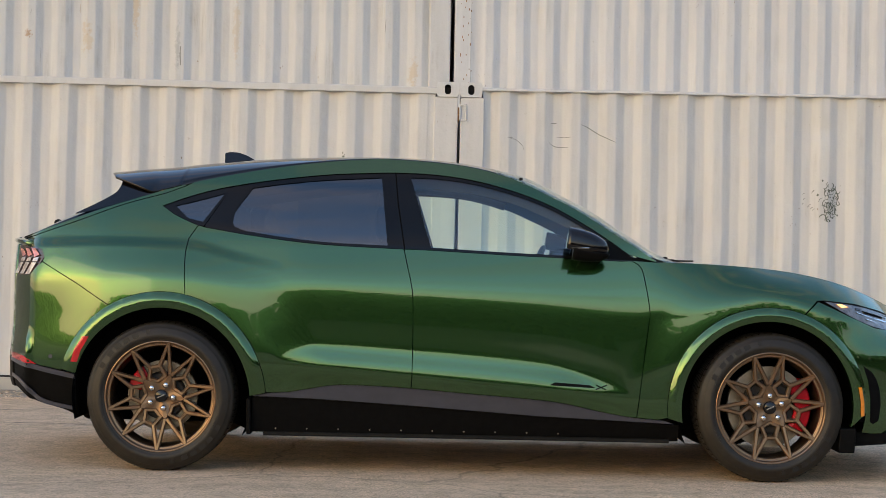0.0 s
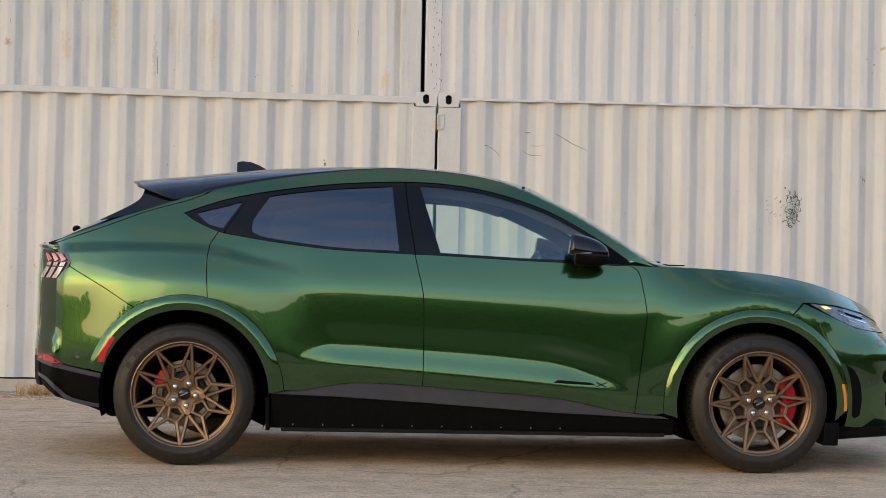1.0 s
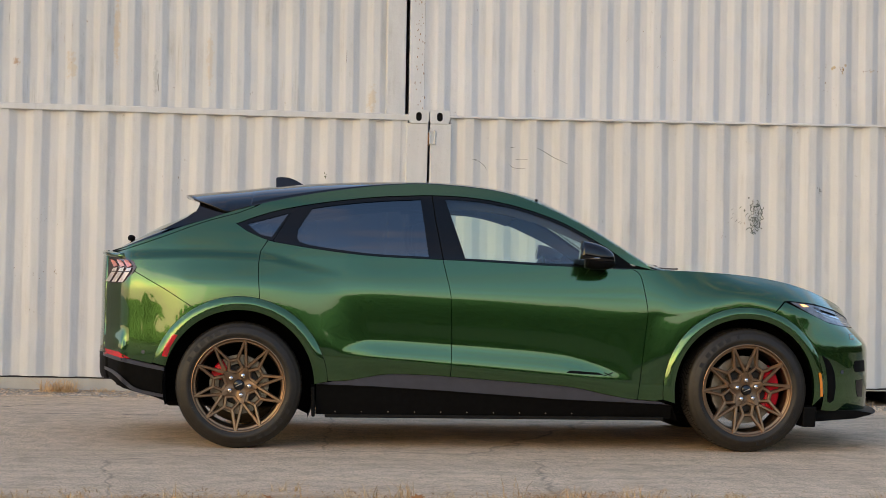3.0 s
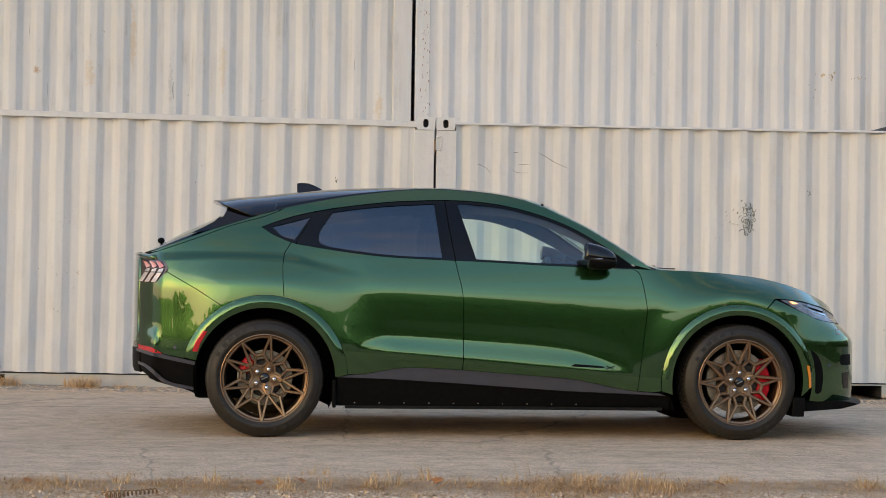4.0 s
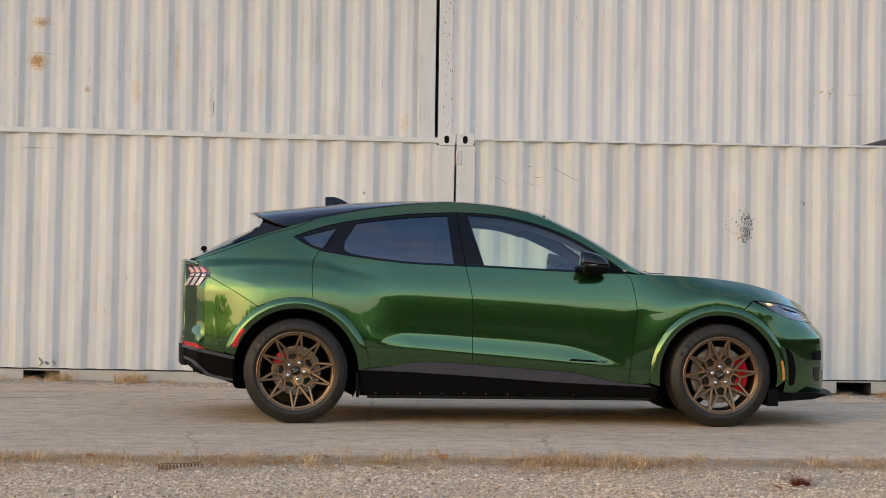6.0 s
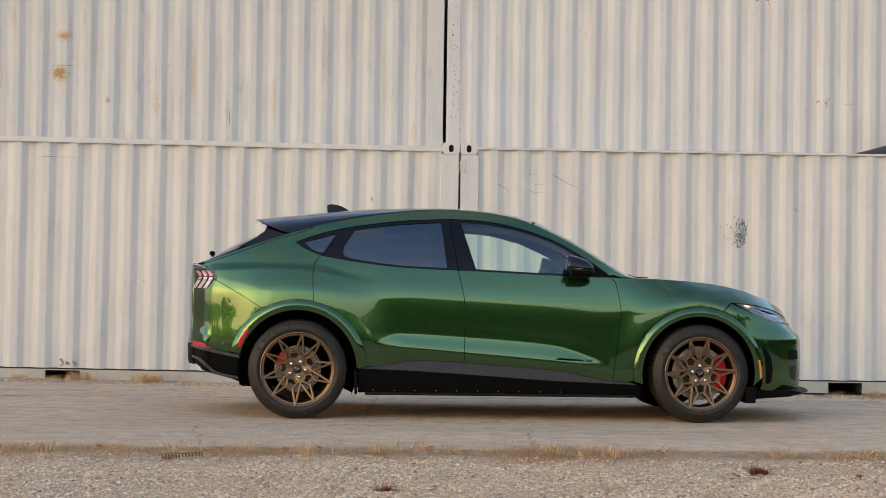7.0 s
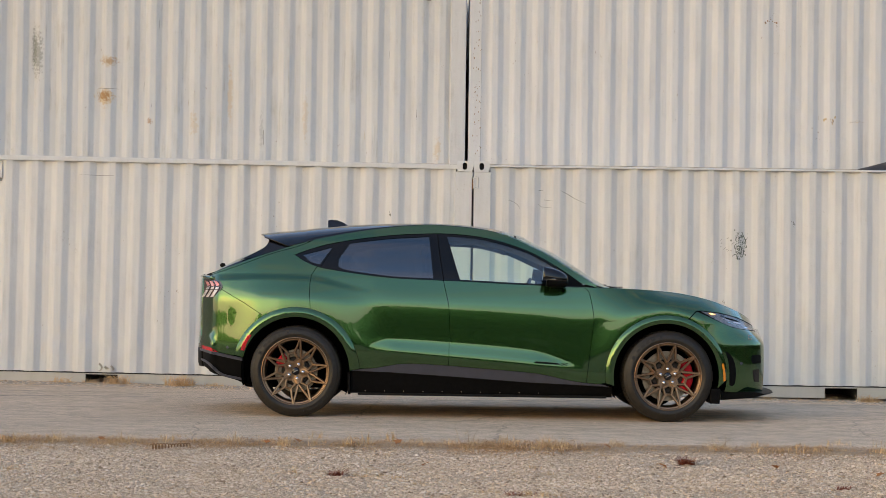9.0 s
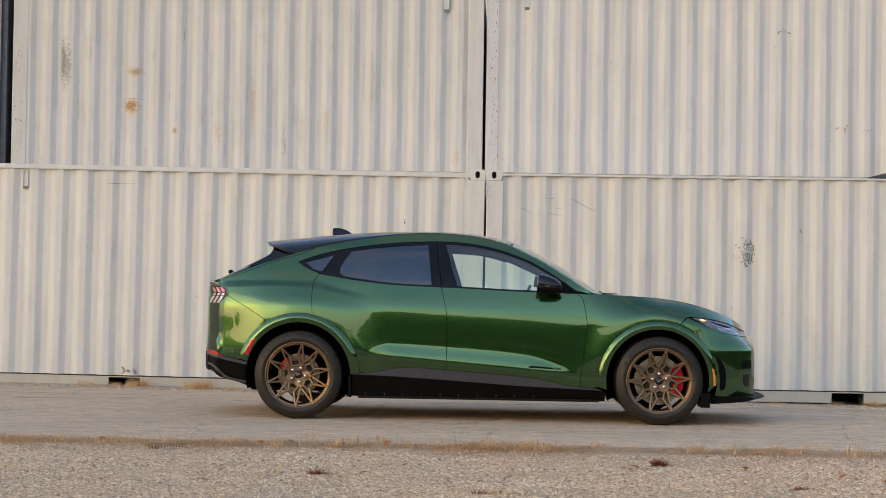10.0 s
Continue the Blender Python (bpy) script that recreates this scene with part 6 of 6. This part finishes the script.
def gravel(count, x0, x1, y0, y1, smin, smax, rng, density=lambda x, y: 1.0):
    base = [(0, 0, 1), (0.894, 0, 0.35), (0.276, 0.851, 0.35), (-0.724, 0.526, 0.35), (-0.724, -0.526, 0.35), (0.276, -0.851, 0.35), (0.6, 0.45, -0.5), (-0.3, 0.7, -0.5), (-0.7, -0.1, -0.5), (0.2, -0.75, -0.5)]
    tris = [(0, 1, 2), (0, 2, 3), (0, 3, 4), (0, 4, 5), (0, 5, 1), (1, 6, 2), (2, 6, 7), (2, 7, 3), (3, 7, 8), (3, 8, 4), (4, 8, 9), (4, 9, 5), (5, 9, 6), (5, 6, 1)]
    B = np.array(base)
    verts, faces = [], []
    made = 0
    while made < count:
        x, y = rng.uniform(x0, x1), rng.uniform(y0, y1)
        if rng.random() > density(x, y):
            continue
        s = smin + (smax - smin) * rng.random() ** 2.2
        a = rng.uniform(0, 6.28)
        j = 1 + 0.28 * np.random.uniform(-1, 1, (10, 3))
        p = B * j * np.array((s * rng.uniform(0.8, 1.4), s * rng.uniform(0.7, 1.1), s * rng.uniform(0.45, 0.8)))
        ca, sa = math.cos(a), math.sin(a)
        q = np.stack([p[:, 0] * ca - p[:, 1] * sa + x, p[:, 0] * sa + p[:, 1] * ca + y, p[:, 2] + ground_z(x, y) + 0.12 * s], 1)
        o = len(verts)
        verts.extend(map(tuple, q))
        faces.extend((o + i, o + k, o + m) for i, k, m in tris)
        made += 1
    return verts, faces


rng = random.Random(11)
v, f = gravel(104000, -4.0, 7.2, -7.6, -3.5, 0.0034, 0.0135, rng, lambda x, y: float(np.interp(y, (-7.6, -6.8, -4.0, -3.5), (0.45, 1, 1, 0.25))) * min(1.0, max(0.42, 0.80 + 0.9 * noise.noise(Vector((x * 0.9, y * 1.8, 0))))))
mesh_thing("gravel", v, f, STONES, "pale crushed stone along the edge of the lane", "gravel", "stuff")
v, f = gravel(9000, -4.4, 8.0, 3.75, 4.70, 0.004, 0.013, rng)
mesh_thing("gravel", v, f, STONES, "pale crushed stone at the foot of the containers", "gravel", "stuff")


def blades(clumps, rng):
    """Bent, tapering blades; clumps of (x, y, radius, count, height, spread)."""
    verts, faces = [], []
    for cx, cy, rad, n, hh, spread in clumps:
        for _ in range(n):
            a, r = rng.uniform(0, 6.28), rad * rng.random() ** 0.6
            x, y = cx + r * math.cos(a), cy + 0.6 * r * math.sin(a)
            h = hh * rng.uniform(0.35, 1.0)
            lean, dirn = rng.uniform(0.1, spread) * h, rng.uniform(0, 6.28)
            w = rng.uniform(0.0010, 0.0026)
            z0 = ground_z(x, y) - 0.004
            wx, wy = w * math.cos(dirn + 1.57), w * math.sin(dirn + 1.57)
            o = len(verts)
            for t, k in ((0, 1.0), (0.45, 0.8), (0.8, 0.45)):
                px, py, pz = x + lean * t ** 1.8 * math.cos(dirn), y + lean * t ** 1.8 * math.sin(dirn), z0 + h * (t - 0.18 * spread * t * t)
                verts += [(px - wx * k, py - wy * k, pz), (px + wx * k, py + wy * k, pz)]
            verts.append((x + lean * math.cos(dirn), y + lean * math.sin(dirn), z0 + h * (1 - 0.18 * spread)))
            faces += [(o, o + 1, o + 3, o + 2), (o + 2, o + 3, o + 5, o + 4), (o + 4, o + 5, o + 6)]
    return verts, faces


# the dry grass verge between lane and gravel
clumps = []
for _ in range(4400):
    x = rng.uniform(-4.3, 7.4)
    thick = 0.5 + 0.5 * noise.noise(Vector((x * 0.9, 2.0, 0)))
    y = -3.36 + rng.gauss(0, 0.20) + 0.10 * noise.noise(Vector((x * 0.5, 7.0, 0)))
    clumps.append((x, y, rng.uniform(0.05, 0.16), int(rng.uniform(8, 36) * max(0.22, 2.2 * thick * thick * (0.6 + noise.noise(Vector((x * 2.3, 4.0, 1.0)))))), rng.uniform(0.016, 0.062) * (0.40 + 1.1 * thick), 2.9))
v, f = blades(clumps, rng)
mesh_thing("grass_verge", v, f, DRY, "matted dry brown grass along the edge of the lane", "grass", "stuff")
clumps = []
for _ in range(95):
    x = rng.uniform(-4.3, 7.4)
    clumps.append((x, -3.34 + rng.gauss(0, 0.14), rng.uniform(0.03, 0.11), rng.randint(8, 30), rng.uniform(0.05, 0.16), 1.4))
for _ in range(60):
    clumps.append((rng.uniform(-4, 7), rng.uniform(-6.6, -3.7), rng.uniform(0.03, 0.10), rng.randint(5, 16), rng.uniform(0.02, 0.06), 2.0))
v, f = blades(clumps, rng)
mesh_thing("tall_grass", v, f, PALE, "sparse tall pale dry grass stalks at the verge", "grass", "stuff")


def tuft(x, y, rad, n, h, material, label, category, spread=1.1, name="grass_tuft"):
    v, f = blades([(0, 0, rad, n, h, spread)], rng)
    z = ground_z(x, y)
    ob = mesh_thing(name, [(a, b, c) for a, b, c in v], f, material, label, category, group=category + " clumps")
    ob.location = (x, y, z)
    return ob


for x, y, rad, n, h in ((-1.72, 4.42, 0.17, 170, 0.22), (-2.42, 4.50, 0.16, 120, 0.19), (-3.05, 4.52, 0.12, 50, 0.13), (-2.72, 4.56, 0.10, 40, 0.11), (4.72, 4.48, 0.10, 26, 0.10), (5.05, 4.52, 0.08, 14, 0.07), (5.84, 4.44, 0.15, 90, 0.17), (5.40, 4.52, 0.10, 22, 0.11), (6.2, 4.5, 0.15, 40, 0.10), (-1.35, 4.5, 0.12, 40, 0.09)):
    tuft(x, y, rad, int(n * 2.2), h * 0.85, PALE, "dry straw-coloured grass tuft at a container's foot", "grass tuft", 1.7)
for x, y, rad, n, h in ((0.60, -5.10, 0.05, 160, 0.075), (2.72, -4.15, 0.055, 220, 0.10), (3.42, -5.45, 0.04, 90, 0.05), (1.62, -5.95, 0.10, 90, 0.05)):
    tuft(x, y, rad, n, h, REDWEED, "small dark red weed growing in the gravel", "weed", 2.4, "weed")


for x, y, rad, n, h in ((0.78, -5.12, 0.09, 60, 0.06), (0.95, -5.20, 0.06, 36, 0.05), (1.72, -5.95, 0.12, 80, 0.07), (1.45, -5.85, 0.07, 40, 0.05), (0.33, -4.99, 0.05, 34, 0.07), (-1.3, -5.0, 0.07, 36, 0.05), (3.1, -4.9, 0.08, 40, 0.05), (4.3, -5.6, 0.09, 46, 0.06)):
    tuft(x, y, rad, n, h, PALE, "sparse straw-coloured grass tuft in the gravel", "grass tuft", 2.2)


def leaf(x, y, size, turn):
    bm = bmesh.new()
    out = [(0, -1), (0.35, -0.5), (0.85, -0.35), (0.5, 0.05), (0.7, 0.55), (0.25, 0.5), (0, 1.1), (-0.25, 0.5), (-0.7, 0.55), (-0.5, 0.05), (-0.85, -0.35), (-0.35, -0.5)]
    c = bm.verts.new((0, 0, 0.15 * size))
    vs = [bm.verts.new((a * size, b * size, 0.35 * size * abs(a) + 0.1 * size * b)) for a, b in out]
    for i in range(12):
        bm.faces.new((c, vs[i], vs[(i + 1) % 12]))
    ob = part("fallen_leaf", bm, LEAF, None)
    ob.matrix_world = pose(x, y, ground_z(x, y) + 0.012, 18, 8, turn)
    so = ob.modifiers.new("thickness", "SOLIDIFY")
    so.thickness = 0.0015
    return tagged(ob, "curled reddish-brown fallen leaf lying at the verge", "leaf", "fallen leaves")


for i, (x, y) in enumerate(((0.02, -3.30), (0.22, -3.22), (2.55, -4.35), (3.25, -4.30), (4.02, -4.95), (1.10, -4.45), (3.8, -4.7), (0.9, -3.2), (-1.1, -3.25), (2.3, -3.3))):
    leaf(x, y, 0.028 + 0.010 * ((i * 7) % 5) / 4, 47 * i)



def road_crack(pts, width):
    """A thin, ragged line of dark grit that fills a joint of the asphalt."""
    path = spline(pts, 0.04)
    verts, faces = [], []
    for i, (x, y) in enumerate(path):
        x, y = x + rng.gauss(0, 0.003), y + rng.gauss(0, 0.006)
        w = width * rng.uniform(0.25, 1.0)
        verts += [(x, y - w, ground_z(x, y) + 0.003), (x, y + w, ground_z(x, y) + 0.003)]
        if i:
            o = 2 * i
            faces.append((o - 2, o, o + 1, o - 1))
    return mesh_thing("road_crack", verts, faces, GRIT, "thin dark crack in the worn asphalt lane", "crack", "structure")


GRIT = plain("crack_grit", (0.085, 0.07, 0.05), 0.95, 0, 0.5, 60)
road_crack([(-4.5, 1.20), (-3.2, 1.27), (-1.73, 1.40), (-0.48, 1.38), (0.8, 1.55), (1.97, 1.72), (3.6, 1.80), (5.2, 1.98), (7.0, 2.1)], 0.0144)
road_crack([(-2.9, 1.22), (-2.3, 1.33), (-1.95, 1.62), (-1.85, 2.05), (-1.62, 2.5), (-1.25, 2.9)], 0.0216)
road_crack([(-3.6, 2.30), (-3.1, 2.36), (-2.6, 2.30), (-1.95, 2.35)], 0.018)
road_crack([(1.75, 1.72), (2.05, 2.0), (2.5, 2.2), (2.9, 2.75)], 0.0162)
road_crack([(4.1, 2.6), (4.7, 2.5), (5.2, 2.62), (5.9, 2.55)], 0.0144)

# rusty coil spring in the grass
verts, faces = [], []
turns, per, tube = 13, 14, 6
for i in range(turns * per + 1):
    a = 2 * math.pi * i / per
    u = i / (turns * per)
    rr = 0.017 * (0.6 + 0.4 * math.sin(math.pi * min(1.0, u * 1.6 + 0.2)))
    cx, cy, cz = 0.30 * u - 0.15, rr * math.cos(a), rr * math.sin(a) + 0.02
    for k in range(tube):
        b = 2 * math.pi * k / tube
        q = rr + 0.0038 * math.cos(b)
        verts.append((cx + 0.0038 * math.sin(b), q * math.cos(a), q * math.sin(a) + 0.02))
    if i:
        o = i * tube
        for k in range(tube):
            faces.append((o - tube + k, o - tube + (k + 1) % tube, o + (k + 1) % tube, o + k))
spring = mesh_thing("coil_spring", verts, faces, RUST, "rusty steel coil spring lying in the dry grass", "spring")
spring.matrix_world = pose(-0.56, -3.72, ground_z(-0.56, -3.72) + 0.004, 0, 0, 40)

# woods far behind the lane, mirrored in the paint: a closed row, thinning out towards the sunset
v, f = [], []
for k in range(375):
    cx, cy = -290 + 2.75 * (k % 205) + rng.uniform(-2, 2), -92 + rng.uniform(-8, 8) - (14 if k >= 205 else 0)
    if 170 <= k < 205:
        cx, cy = -285 + rng.uniform(-6, 6), -95 + 4.0 * (k - 170)
    if 115 <= k - 205 < 170:
        cx, cy = 68 + rng.uniform(-5, 5), -95 + 2.6 * (k - 320)
    thin = smoothstep(-75, -35, cx)
    hh = (3.2 + 2.6 * noise.noise(Vector((cx * 0.058, 0, 0)))) * (1 - thin) + (10.0 + 5.0 * (60 < cx < 76) + 0.9 * noise.noise(Vector((cx * 0.044, 0, 0)))) * thin + rng.uniform(-0.4, 0.4)
    for _ in range(200 + int(120 * thin)):
        a, u = rng.uniform(0, 6.28), rng.random()
        r = 3.2 * math.sqrt(u) * rng.uniform(0.5, 1)
        z = hh * (0.02 + 0.94 * rng.random() ** 1.3)
        r *= 1.25 - 0.5 * (z / hh) ** 2
        px, py, s = cx + r * math.cos(a), cy + r * math.sin(a), rng.uniform(0.3, 0.8)
        o = len(v)
        t1, t2 = rng.uniform(0, 6.28), rng.uniform(-0.7, 0.7)
        dx, dy, dz = s * math.cos(t1), s * math.sin(t1), s * t2
        v += [(px - dx, py - dy, z - dz), (px + dx, py + dy, z - s), (px + dx * 0.6, py + dy, z + s), (px - dx, py - dy * 0.3, z + s * 0.8)]
        f.append((o, o + 1, o + 2, o + 3))
mesh_thing("far_woods", v, f, blade_material("autumn_foliage", (0.030, 0.040, 0.016), (0.075, 0.060, 0.025)), "distant row of autumn trees beyond the gravel", "trees", "stuff")
